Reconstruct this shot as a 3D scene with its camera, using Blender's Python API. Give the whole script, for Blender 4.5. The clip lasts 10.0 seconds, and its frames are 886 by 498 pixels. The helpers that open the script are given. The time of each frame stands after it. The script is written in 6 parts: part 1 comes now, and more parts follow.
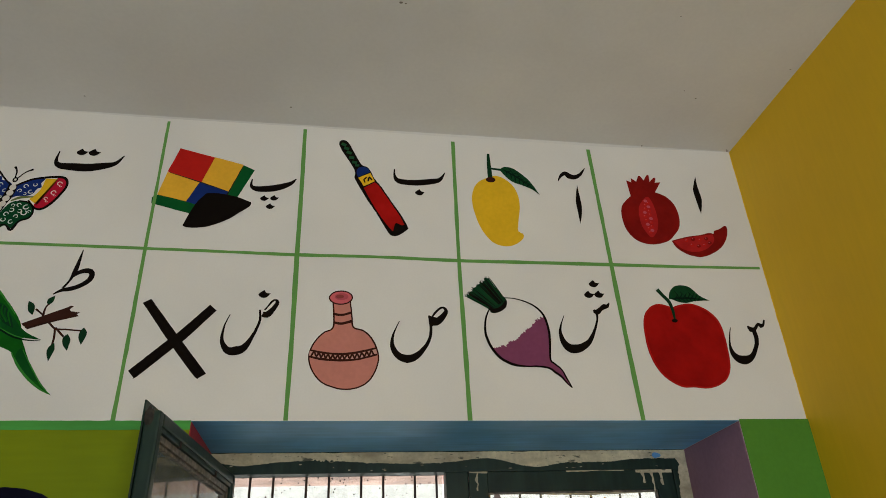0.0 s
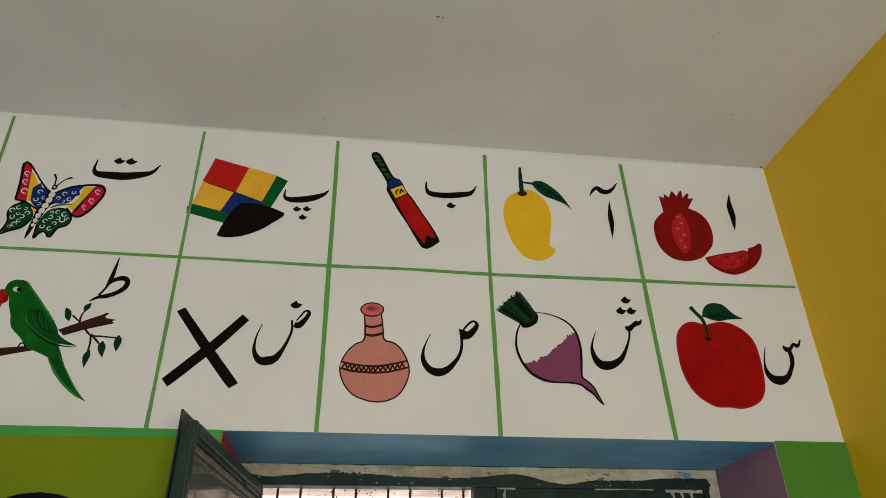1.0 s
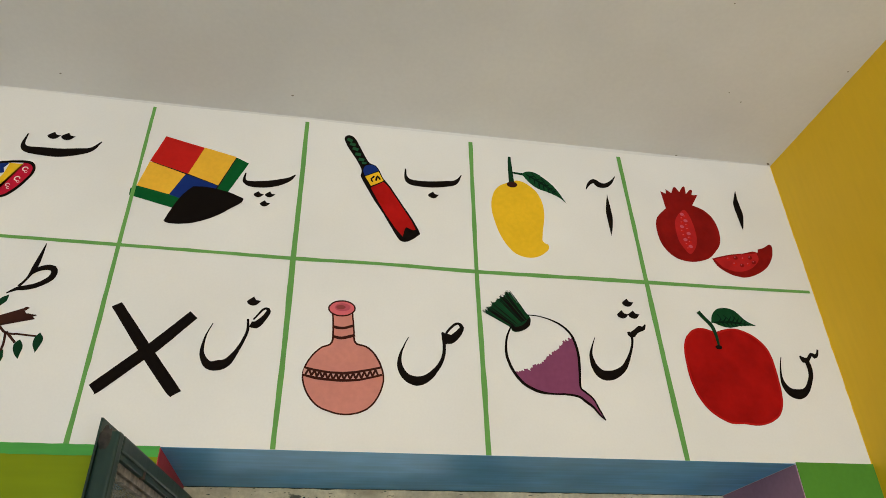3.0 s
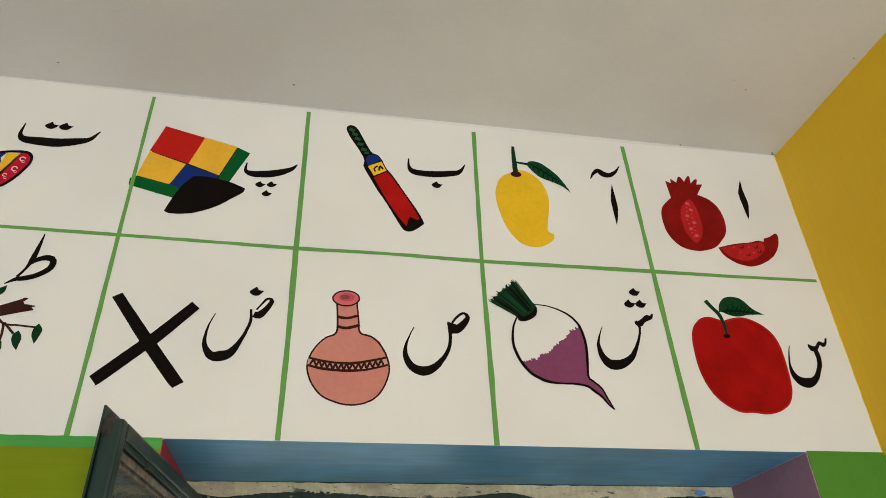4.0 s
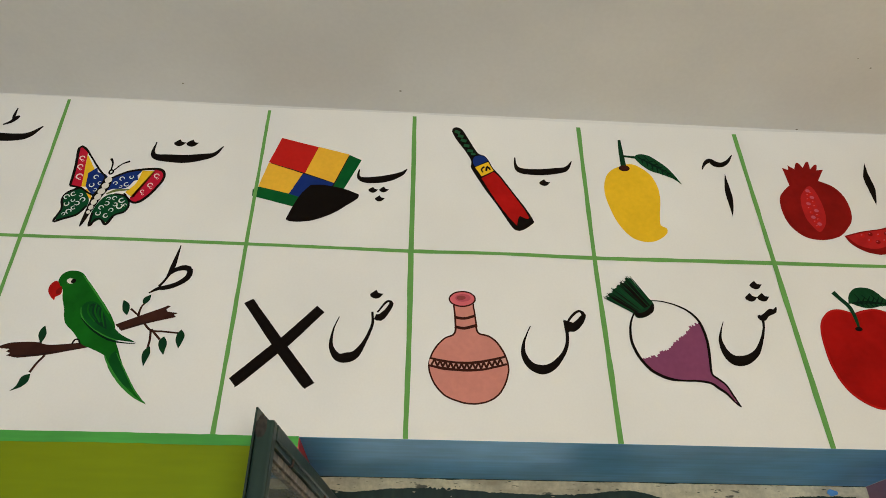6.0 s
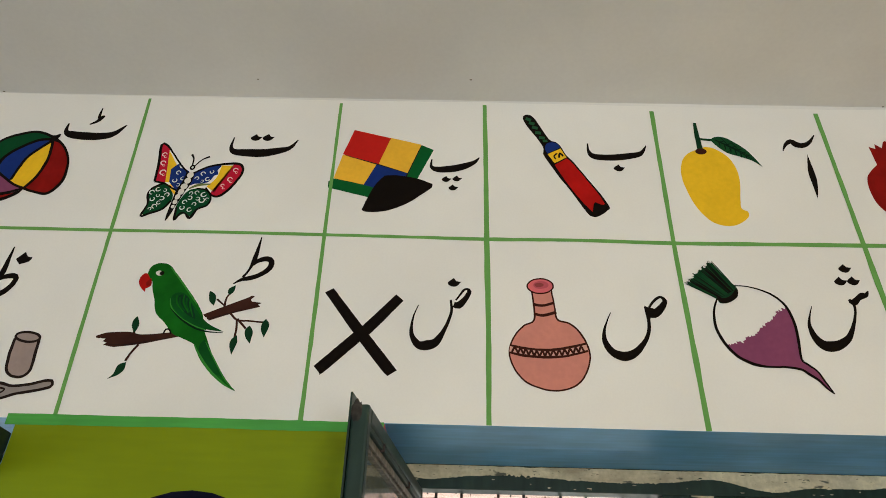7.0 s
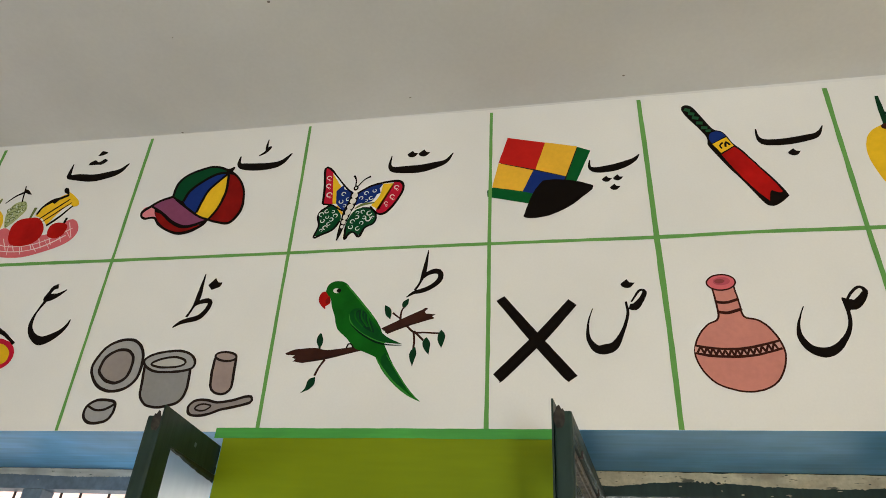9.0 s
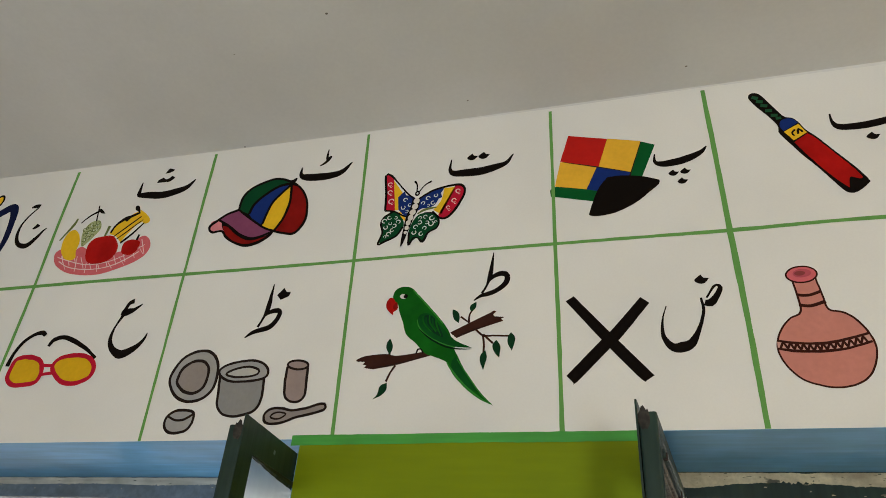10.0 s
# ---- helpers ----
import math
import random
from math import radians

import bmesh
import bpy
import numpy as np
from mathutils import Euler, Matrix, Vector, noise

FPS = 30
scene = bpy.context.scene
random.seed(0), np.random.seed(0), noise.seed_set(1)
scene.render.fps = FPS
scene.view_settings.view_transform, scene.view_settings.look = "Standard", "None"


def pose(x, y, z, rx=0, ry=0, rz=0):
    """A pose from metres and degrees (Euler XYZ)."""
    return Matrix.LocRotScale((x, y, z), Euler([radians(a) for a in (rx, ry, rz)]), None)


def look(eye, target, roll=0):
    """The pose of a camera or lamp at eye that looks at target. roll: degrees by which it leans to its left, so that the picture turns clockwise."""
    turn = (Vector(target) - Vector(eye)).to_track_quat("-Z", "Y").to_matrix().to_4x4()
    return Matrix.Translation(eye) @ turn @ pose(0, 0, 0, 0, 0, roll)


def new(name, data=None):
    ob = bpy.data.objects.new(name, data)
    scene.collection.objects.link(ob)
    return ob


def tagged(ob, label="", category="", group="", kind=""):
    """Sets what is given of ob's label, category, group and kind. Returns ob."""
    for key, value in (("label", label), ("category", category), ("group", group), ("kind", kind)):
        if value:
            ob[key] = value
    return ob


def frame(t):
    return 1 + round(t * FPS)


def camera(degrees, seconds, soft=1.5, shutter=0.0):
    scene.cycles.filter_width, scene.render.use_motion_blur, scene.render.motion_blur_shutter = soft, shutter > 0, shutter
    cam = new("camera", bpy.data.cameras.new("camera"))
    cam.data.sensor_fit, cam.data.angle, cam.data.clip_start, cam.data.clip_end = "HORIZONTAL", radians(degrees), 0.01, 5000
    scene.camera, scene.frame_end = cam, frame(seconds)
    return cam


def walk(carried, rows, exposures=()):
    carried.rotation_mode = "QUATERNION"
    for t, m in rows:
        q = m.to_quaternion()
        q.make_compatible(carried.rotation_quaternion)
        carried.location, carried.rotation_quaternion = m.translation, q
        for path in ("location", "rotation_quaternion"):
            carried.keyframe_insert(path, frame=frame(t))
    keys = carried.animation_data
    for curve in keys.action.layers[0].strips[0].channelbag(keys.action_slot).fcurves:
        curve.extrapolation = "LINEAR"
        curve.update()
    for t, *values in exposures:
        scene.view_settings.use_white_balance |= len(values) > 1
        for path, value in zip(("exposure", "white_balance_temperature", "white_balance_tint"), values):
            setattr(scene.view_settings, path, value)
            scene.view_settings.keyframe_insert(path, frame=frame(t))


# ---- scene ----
cam = camera(66.5, 10.0, soft=0.6)
PATH = [
    (0, (0.0821, 0.1028, 1.4884), (0.3821, 1.8191, 2.471), -2.78),
    (0.5, (0.0556, 0.0983, 1.4931), (0.3377, 1.814, 2.4818), -2.13),
    (1, (0.0308, 0.1095, 1.5024), (0.2763, 1.818, 2.5127), -0.98),
    (1.2, (0.021, 0.116, 1.516), (0.273, 1.828, 2.518), -0.4),
    (1.4, (0.0064, 0.1483, 1.4981), (0.2716, 1.8723, 2.4767), -0.15),
    (1.5, (-0.0034, 0.1647, 1.4918), (0.2779, 1.8961, 2.4576), -0.33),
    (1.7, (-0.019, 0.187, 1.509), (0.286, 1.904, 2.489), -0.3),
    (1.9, (-0.0169, 0.2314, 1.5188), (0.3342, 1.9264, 2.5207), 0.15),
    (2, (-0.0118, 0.2576, 1.5235), (0.3686, 1.9431, 2.5334), 0.36),
    (2.2, (0.013, 0.31, 1.537), (0.394, 1.977, 2.574), -0.1),
    (2.5, (0.0363, 0.4041, 1.538), (0.3514, 2.0635, 2.6112), -0.81),
    (2.6, (0.0453, 0.4146, 1.5552), (0.3741, 2.0748, 2.6210), -1.25),
    (2.7, (0.05, 0.417, 1.572), (0.372, 2.079, 2.637), -1.4),
    (3.8, (0.028, 0.48, 1.549), (0.36, 2.132, 2.627), -2.1),
    (4, (0.0232, 0.4837, 1.5463), (0.3578, 2.1373, 2.6213), -2.17),
    (4.3, (0.0168, 0.4835, 1.5393), (0.326, 2.1404, 2.6159), -1.94),
    (4.5, (0.01, 0.4826, 1.5368), (0.307, 2.1426, 2.6139), -1.94),
    (5, (-0.0251, 0.4781, 1.5403), (0.2151, 2.1483, 2.6141), -1.09),
    (5.2, (-0.0442, 0.4776, 1.5409), (0.1739, 2.1532, 2.6107), -0.8),
    (5.5, (-0.0666, 0.4753, 1.543), (0.1147, 2.1544, 2.6162), -0.43),
    (5.7, (-0.073, 0.464, 1.557), (0.076, 2.15, 2.623), -0.1),
    (6.8, (-0.167, 0.478, 1.539), (-0.173, 2.177, 2.593), 1.3),
    (7, (-0.1867, 0.4796, 1.5344), (-0.2216, 2.1848, 2.5804), 1.79),
    (7.2, (-0.2053, 0.4784, 1.5315), (-0.2773, 2.1812, 2.5781), 2.28),
    (7.5, (-0.2314, 0.4749, 1.5293), (-0.3523, 2.1805, 2.5669), 2.83),
    (8, (-0.2741, 0.4683, 1.5273), (-0.458, 2.1674, 2.5688), 3.58),
    (8.3, (-0.3035, 0.4582, 1.5337), (-0.543, 2.1394, 2.5901), 3.65),
    (8.5, (-0.322, 0.4547, 1.5371), (-0.5999, 2.1272, 2.5993), 3.63),
    (8.8, (-0.3446, 0.461, 1.5305), (-0.6919, 2.1235, 2.5867), 4.11),
    (9, (-0.3581, 0.4674, 1.5269), (-0.7283, 2.1315, 2.5775), 4.02),
    (9.2, (-0.3721, 0.4712, 1.5273), (-0.7612, 2.1303, 2.5742), 3.78),
    (9.5, (-0.3919, 0.4727, 1.5279), (-0.8411, 2.1177, 2.5716), 4.01),
    (10, (-0.4168, 0.4632, 1.5265), (-0.9239, 2.0883, 2.576), 4.36),
]
EXPOSURE = [(0, 0.04), (0.5, 0.03), (1, 0.21), (1.2, 0.58), (1.5, 0.19), (1.7, 0.03), (1.9, 0.30), (2, 0.28), (2.5, 0.69), (4, 0.69), (4.5, 0.67), (5, 0.65), (5.5, 0.63), (7, 0.56), (7.5, 0.35), (8, 0.33), (8.5, 0.54), (9, 0.59), (9.2, 0.38), (9.5, 0.45), (9.7, 0.60), (10, 0.40)]
walk(cam, [(t, look(eye, target, roll)) for t, eye, target, roll in PATH], EXPOSURE)

# ---- world, sun and large lights ----
world = bpy.data.worlds.new("daylight")
scene.world = world
world.use_nodes = True
wn, wl = world.node_tree.nodes, world.node_tree.links
sky = wn.new("ShaderNodeTexSky")
sky.sky_type = "NISHITA"
sky.sun_disc = False
sky.sun_elevation, sky.sun_rotation = radians(45), radians(165)
wn["Background"].inputs["Strength"].default_value = 0.15
wl.new(sky.outputs[0], wn["Background"].inputs["Color"])

sun = new("sun", bpy.data.lights.new("sun", "SUN"))
sun.data.energy, sun.data.angle, sun.data.color = 5.0, radians(0.5), (1.0, 0.95, 0.88)
sun.matrix_world = look((2.6, -9.7, 10.0), (0.0, 0.0, 0.0))

EAST = 1.868


def opening_light(name, x, y, z, sx, sz, target, watts, colour):
    """Area lamp in a wall opening, standing in for daylight from outside."""
    lamp = new(name, bpy.data.lights.new(name, "AREA"))
    lamp.data.shape, lamp.data.size, lamp.data.size_y = "RECTANGLE", sx, sz
    lamp.data.energy, lamp.data.color = watts, colour
    lamp.matrix_world = look((x, y, z), target)
    return lamp


DAY = (0.90, 0.965, 1.0)
# Added lamps at unseen openings behind the camera, aimed up and balanced for brightness.
opening_light("south_window_light", -0.9, -3.3, 1.55, 1.5, 1.3, (-0.9, 0.0, 4.2), 17, DAY)
opening_light("south_window_light", -3.3, -3.3, 1.55, 1.5, 1.3, (-3.3, 0.0, 4.2), 9, DAY)
opening_light("south_door_light", 1.15, -3.3, 1.05, 0.95, 2.0, (1.25, 0.0, 3.9), 78, DAY)
# Added on the unseen west side to brighten the east wall and far left.
opening_light("west_window_light", -4.68, -0.5, 1.55, 1.5, 1.3, (0.0, -0.2, 4.6), 13, DAY)
# Added below the sightline outside window 2 to brighten its soffit and frame.
opening_light("north_window_light", -2.0, 3.06, 1.35, 0.85, 0.6, (-2.1, 2.2, 2.0), 1.7, (0.92, 0.97, 1.0))


# ---- materials ----
def paint(name, colour, rough=0.6, grain=0.12, stain=0.10, bump=0.15, streak=False, spec=0.35, fine=90.0, scale=3.0):
    """Brushed or rolled paint: soft stains, fine grain and relief."""
    m = bpy.data.materials.new(name)
    m.use_nodes = True
    n, l = m.node_tree.nodes, m.node_tree.links
    b = n["Principled BSDF"]
    b.inputs["Roughness"].default_value = rough
    b.inputs["Specular IOR Level"].default_value = spec
    tc = n.new("ShaderNodeTexCoord")
    mp = n.new("ShaderNodeMapping")
    mp.inputs["Scale"].default_value = (1.0, 1.0, 0.12) if streak else (1, 1, 1)
    if streak == "along":
        mp.inputs["Scale"].default_value = (0.10, 1.0, 1.0)
    geo = n.new("ShaderNodeNewGeometry")
    l.new(geo.outputs["Position"], mp.inputs["Vector"])
    big, small = n.new("ShaderNodeTexNoise"), n.new("ShaderNodeTexNoise")
    big.inputs["Scale"].default_value, big.inputs["Detail"].default_value = scale, 4
    small.inputs["Scale"].default_value, small.inputs["Detail"].default_value = fine, 3
    l.new(geo.outputs["Position"], big.inputs["Vector"])
    l.new(mp.outputs[0], small.inputs["Vector"])
    ramps = []
    for tex, amount in ((big, stain), (small, grain)):
        r = n.new("ShaderNodeMapRange")
        r.inputs["From Min"].default_value, r.inputs["From Max"].default_value = 0.3, 0.7
        r.inputs["To Min"].default_value, r.inputs["To Max"].default_value = 1 - amount, 1 + amount * 0.6
        l.new(tex.outputs["Fac"], r.inputs["Value"])
        ramps.append(r)
    mul = n.new("ShaderNodeMath")
    mul.operation = "MULTIPLY"
    l.new(ramps[0].outputs[0], mul.inputs[0])
    l.new(ramps[1].outputs[0], mul.inputs[1])
    vm = n.new("ShaderNodeVectorMath")
    vm.operation = "SCALE"
    vm.inputs[0].default_value = colour
    l.new(mul.outputs[0], vm.inputs["Scale"])
    l.new(vm.outputs[0], b.inputs["Base Color"])
    bp = n.new("ShaderNodeBump")
    bp.inputs["Strength"].default_value, bp.inputs["Distance"].default_value = bump, 0.002
    l.new(small.outputs["Fac"], bp.inputs["Height"])
    l.new(bp.outputs[0], b.inputs["Normal"])
    return m


def glass(name, tint=(0.92, 0.96, 0.94), dirt=0.10):
    """Window glass with a thin film of dust."""
    m = bpy.data.materials.new(name)
    m.use_nodes = True
    n, l = m.node_tree.nodes, m.node_tree.links
    n.remove(n["Principled BSDF"])
    out = n["Material Output"]
    clear, shine, mix = n.new("ShaderNodeBsdfTransparent"), n.new("ShaderNodeBsdfGlossy"), n.new("ShaderNodeMixShader")
    clear.inputs["Color"].default_value = (*tint, 1)
    shine.inputs["Roughness"].default_value = 0.03
    fres = n.new("ShaderNodeFresnel")
    fres.inputs["IOR"].default_value = 1.6
    l.new(fres.outputs[0], mix.inputs["Fac"])
    l.new(clear.outputs[0], mix.inputs[1])
    l.new(shine.outputs[0], mix.inputs[2])
    dust = n.new("ShaderNodeBsdfDiffuse")
    dust.inputs["Color"].default_value = (0.6, 0.6, 0.56, 1)
    tl = n.new("ShaderNodeBsdfTranslucent")
    tl.inputs["Color"].default_value = (0.7, 0.72, 0.7, 1)
    both = n.new("ShaderNodeMixShader")
    both.inputs["Fac"].default_value = 0.5
    l.new(dust.outputs[0], both.inputs[1])
    l.new(tl.outputs[0], both.inputs[2])
    tex, rng, top = n.new("ShaderNodeTexNoise"), n.new("ShaderNodeMapRange"), n.new("ShaderNodeMixShader")
    tex.inputs["Scale"].default_value, tex.inputs["Detail"].default_value = 9, 5
    rng.inputs["To Min"].default_value, rng.inputs["To Max"].default_value = dirt * 0.4, dirt * 1.6
    l.new(tex.outputs["Fac"], rng.inputs["Value"])
    l.new(rng.outputs[0], top.inputs["Fac"])
    l.new(mix.outputs[0], top.inputs[1])
    l.new(both.outputs[0], top.inputs[2])
    l.new(top.outputs[0], out.inputs["Surface"])
    return m


def frosted(name):
    """Thin frosted glass that spreads the daylight behind it."""
    m = bpy.data.materials.new(name)
    m.use_nodes = True
    n, l = m.node_tree.nodes, m.node_tree.links
    n.remove(n["Principled BSDF"])
    blur, clear, mix = n.new("ShaderNodeBsdfRefraction"), n.new("ShaderNodeBsdfTransparent"), n.new("ShaderNodeMixShader")
    blur.inputs["Color"].default_value, blur.inputs["IOR"].default_value = (0.93, 0.97, 0.96, 1), 1.4
    clear.inputs["Color"].default_value = (0.93, 0.97, 0.96, 1)
    tex, rough, veil = n.new("ShaderNodeTexNoise"), n.new("ShaderNodeMapRange"), n.new("ShaderNodeMapRange")
    tex.inputs["Scale"].default_value, tex.inputs["Detail"].default_value = 14, 5
    rough.inputs["To Min"].default_value, rough.inputs["To Max"].default_value = 0.30, 0.50
    veil.inputs["To Min"].default_value, veil.inputs["To Max"].default_value = 0.05, 0.20
    l.new(tex.outputs["Fac"], rough.inputs["Value"])
    l.new(tex.outputs["Fac"], veil.inputs["Value"])
    l.new(rough.outputs[0], blur.inputs["Roughness"])
    l.new(veil.outputs[0], mix.inputs["Fac"])
    l.new(blur.outputs[0], mix.inputs[1])
    l.new(clear.outputs[0], mix.inputs[2])
    l.new(mix.outputs[0], n["Material Output"].inputs["Surface"])
    return m


WHITE = paint("white_wall_paint", (0.80, 0.785, 0.76), 0.7, 0.014, 0.045, 0.10, fine=140, scale=2.0)
CEILING = paint("white_ceiling_paint", (0.74, 0.73, 0.715), 0.8, 0.02, 0.10, 0.12, fine=60, scale=1.3)
YELLOW_WALL = paint("yellow_wall_paint", (0.80, 0.50, 0.012), 0.55, 0.025, 0.05, 0.12, streak=True, fine=60, scale=1.5)
LIME = paint("lime_wall_paint", (0.20, 0.262, 0.002), 0.6, 0.05, 0.10, 0.2, streak="along", spec=0.15, fine=50, scale=3)
LIME_EDGE = paint("yellow_lime_paint", (0.28, 0.295, 0.003), 0.6, 0.05, 0.12, 0.2, streak="along", spec=0.15, fine=50)
STRIP = paint("green_strip_paint", (0.06, 0.34, 0.05), 0.55, 0.12, 0.14, 0.2, streak="along", fine=60)
PIER_GREEN = paint("bright_green_paint", (0.085, 0.26, 0.03), 0.6, 0.05, 0.08, 0.2, spec=0.15, fine=60)
SOFFIT_BLUE = paint("blue_soffit_paint", (0.155, 0.46, 0.78), 0.5, 0.14, 0.20, 0.3, streak="along", fine=40, scale=4)
MAUVE = paint("mauve_paint", (0.345, 0.185, 0.26), 0.55, 0.06, 0.12, 0.2, fine=60, scale=5)
JAMB_RED = paint("red_jamb_paint", (0.45, 0.03, 0.05), 0.55, 0.08, 0.12)
FRAME = paint("dark_green_enamel", (0.016, 0.036, 0.028), 0.42, 0.25, 0.30, 0.4, streak=True, spec=0.22, fine=40, scale=7)
# Paler and bluer than FRAME; used on window 2's frame and the sash scuff.
FRAME_BLUE = paint("grey_blue_frame", (0.13, 0.175, 0.225), 0.45, 0.2, 0.25, 0.4, spec=0.5, fine=40, scale=7)


def worn_plaster():
    """Cream plaster smeared thinly over the old green enamel, stained brown, with paint showing through."""
    m = paint("bare_plaster", (0.60, 0.53, 0.37), 0.85, 0.16, 0.30, 0.6, fine=75, scale=9)
    n, l = m.node_tree.nodes, m.node_tree.links
    bsdf = n["Principled BSDF"]
    cream = bsdf.inputs["Base Color"].links[0].from_socket
    geo, mp = n.new("ShaderNodeNewGeometry"), n.new("ShaderNodeMapping")
    mp.inputs["Scale"].default_value = (0.35, 1.0, 1.0)
    l.new(geo.outputs["Position"], mp.inputs["Vector"])
    for scale, lo, hi, amount, colour in ((16, 0.46, 0.72, 0.7, (0.24, 0.185, 0.13)), (30, 0.66, 0.70, 0.85, (0.03, 0.04, 0.035)), (130, 0.66, 0.70, 0.7, (0.06, 0.05, 0.04))):
        tex, rng, mix = n.new("ShaderNodeTexNoise"), n.new("ShaderNodeMapRange"), n.new("ShaderNodeMix")
        tex.inputs["Scale"].default_value, tex.inputs["Detail"].default_value = scale, 5
        rng.inputs["From Min"].default_value, rng.inputs["From Max"].default_value, rng.inputs["To Max"].default_value = lo, hi, amount
        mix.data_type = "RGBA"
        mix.inputs[7].default_value = (*colour, 1)
        l.new(mp.outputs[0], tex.inputs["Vector"])
        l.new(tex.outputs["Fac"], rng.inputs["Value"])
        l.new(rng.outputs[0], mix.inputs[0])
        l.new(cream, mix.inputs[6])
        cream = mix.outputs[2]
    l.new(cream, bsdf.inputs["Base Color"])
    return m


PLASTER = worn_plaster()
GREY_PLASTER = paint("grey_plaster", (0.50, 0.50, 0.46), 0.85, 0.18, 0.30, 0.6, streak="along", fine=60, scale=9)
IRON = paint("rusty_iron", (0.055, 0.035, 0.028), 0.7, 0.5, 0.4, 0.5, fine=120, scale=20)
BEAD = paint("worn_glazing_bead", (0.21, 0.18, 0.15), 0.55, 0.6, 0.5, 0.6, fine=55, scale=18)
RUST = paint("rust_brown_lip", (0.042, 0.034, 0.026), 0.7, 0.6, 0.7, 0.5, fine=80, scale=14)
SPECK = paint("ceiling_speck", (0.20, 0.175, 0.15), 0.8, 0.3, 0.3)
RUBBER = paint("black_sealant", (0.010, 0.013, 0.012), 0.45, 0.3, 0.3, 0.4, fine=70, scale=20)
FLOOR = paint("grey_floor", (0.18, 0.17, 0.15), 0.6, 0.1, 0.15, 0.2, fine=30)
OUTSIDE_WHITE = paint("outside_whitewash", (0.90, 0.88, 0.86), 0.8, 0.14, 0.10, 0.3, fine=24, scale=5)
OUTSIDE_PINK = paint("outside_pink_brick", (0.80, 0.54, 0.46), 0.85, 0.35, 0.25, 0.4, streak="along", fine=30)
GROUND = paint("dry_earth", (0.30, 0.25, 0.18), 0.9, 0.2, 0.2, 0.5, fine=8, scale=0.5)
GLASS = glass("window_glass", dirt=0.08)
DUSTY_GLASS = frosted("frosted_window_glass")
DAB_BLUE = paint("sky_blue_dab", (0.10, 0.30, 0.62), 0.5)

UNEVEN = ("red", "crimson", "scarlet", "parrotgreen", "wingdark", "leafmid", "barkbrown", "deepred")
INK = {name: paint("paint_" + name, colour, 0.75, 0.05, 0.20 if name in UNEVEN else 0.05, 0.2, spec=0.04, fine=60, scale=14 if name in UNEVEN else 11) for name, colour in {
    "black": (0.0075, 0.0050, 0.0038), "deepred": (0.355, 0.0065, 0.005), "brightred": (0.52, 0.016, 0.012), "rimred": (0.43, 0.011, 0.009), "leafmid": (0.008, 0.058, 0.020), "leafdark": (0.003, 0.016, 0.008), "bandpink": (0.60, 0.33, 0.28), "crimson": (0.23, 0.008, 0.006), "scarlet": (0.46, 0.018, 0.018), "rosepink": (0.72, 0.24, 0.27), "pink": (0.60, 0.10, 0.11),
    "red": (0.42, 0.009, 0.007), "darkgreen": (0.006, 0.038, 0.015), "midgreen": (0.004, 0.058, 0.020), "leafgreen": (0.018, 0.085, 0.035), "parrotlight": (0.035, 0.22, 0.03), "palewhite": (0.66, 0.70, 0.66), "yellow": (0.83, 0.50, 0.022), "kiteyellow": (0.83, 0.455, 0.04),
    "brown": (0.045, 0.013, 0.009), "plum": (0.225, 0.06, 0.13), "blue": (0.010, 0.030, 0.17), "terracotta": (0.60, 0.235, 0.19),
    "cream": (0.72, 0.68, 0.62), "rose": (0.66, 0.14, 0.16), "rosedark": (0.50, 0.09, 0.12), "brownred": (0.28, 0.06, 0.06),
    "kitegreen": (0.004, 0.095, 0.022), "rosewhite": (0.80, 0.60, 0.60), "parrotgreen": (0.007, 0.115, 0.009), "wingdark": (0.005, 0.075, 0.013),
    "barkbrown": (0.045, 0.016, 0.011), "grey": (0.36, 0.35, 0.345), "greydark": (0.28, 0.272, 0.268), "greywell": (0.29, 0.25, 0.235), "greylight": (0.50, 0.48, 0.45),
    "greyrose": (0.34, 0.26, 0.24), "inkbrown": (0.022, 0.014, 0.012), "olive": (0.15, 0.18, 0.06), "grapelight": (0.38, 0.42, 0.20),
    "amber": (0.72, 0.42, 0.015), "carmine": (0.50, 0.012, 0.035), "nightblue": (0.006, 0.006, 0.018), "navy": (0.008, 0.012, 0.05), "line_green": (0.145, 0.35, 0.09),
}.items()}


# ---- mesh helpers ----
def mesh_object(name, bm, material, parent=None, label=""):
    data = bpy.data.meshes.new(name)
    bmesh.ops.recalc_face_normals(bm, faces=bm.faces)
    bm.to_mesh(data)
    bm.free()
    data.materials.append(material)
    ob = new(name, data)
    if parent:
        ob.parent = parent
    if label:
        ob["label"] = label
    return ob


part = mesh_object


def box(bm, x0, x1, y0, y1, z0, z1, bevel=0.0):
    made = bmesh.ops.create_cube(bm, size=1.0)
    for v in made["verts"]:
        v.co = Vector(((x0 + x1) / 2 + v.co.x * (x1 - x0), (y0 + y1) / 2 + v.co.y * (y1 - y0), (z0 + z1) / 2 + v.co.z * (z1 - z0)))
    if bevel:
        edges = {e for v in made["verts"] for e in v.link_edges}
        bmesh.ops.bevel(bm, geom=list(edges), offset=bevel, segments=2, affect="EDGES", profile=0.6)


def block(name, material, parent, *boxes, bevel=0.0, label=""):
    bm = bmesh.new()
    for b in boxes:
        box(bm, *b, bevel=bevel)
    return part(name, bm, material, parent, label)


def empty(name, x, y, z):
    ob = new(name)
    ob.location = (x, y, z)
    ob.empty_display_size = 0.1
    return ob


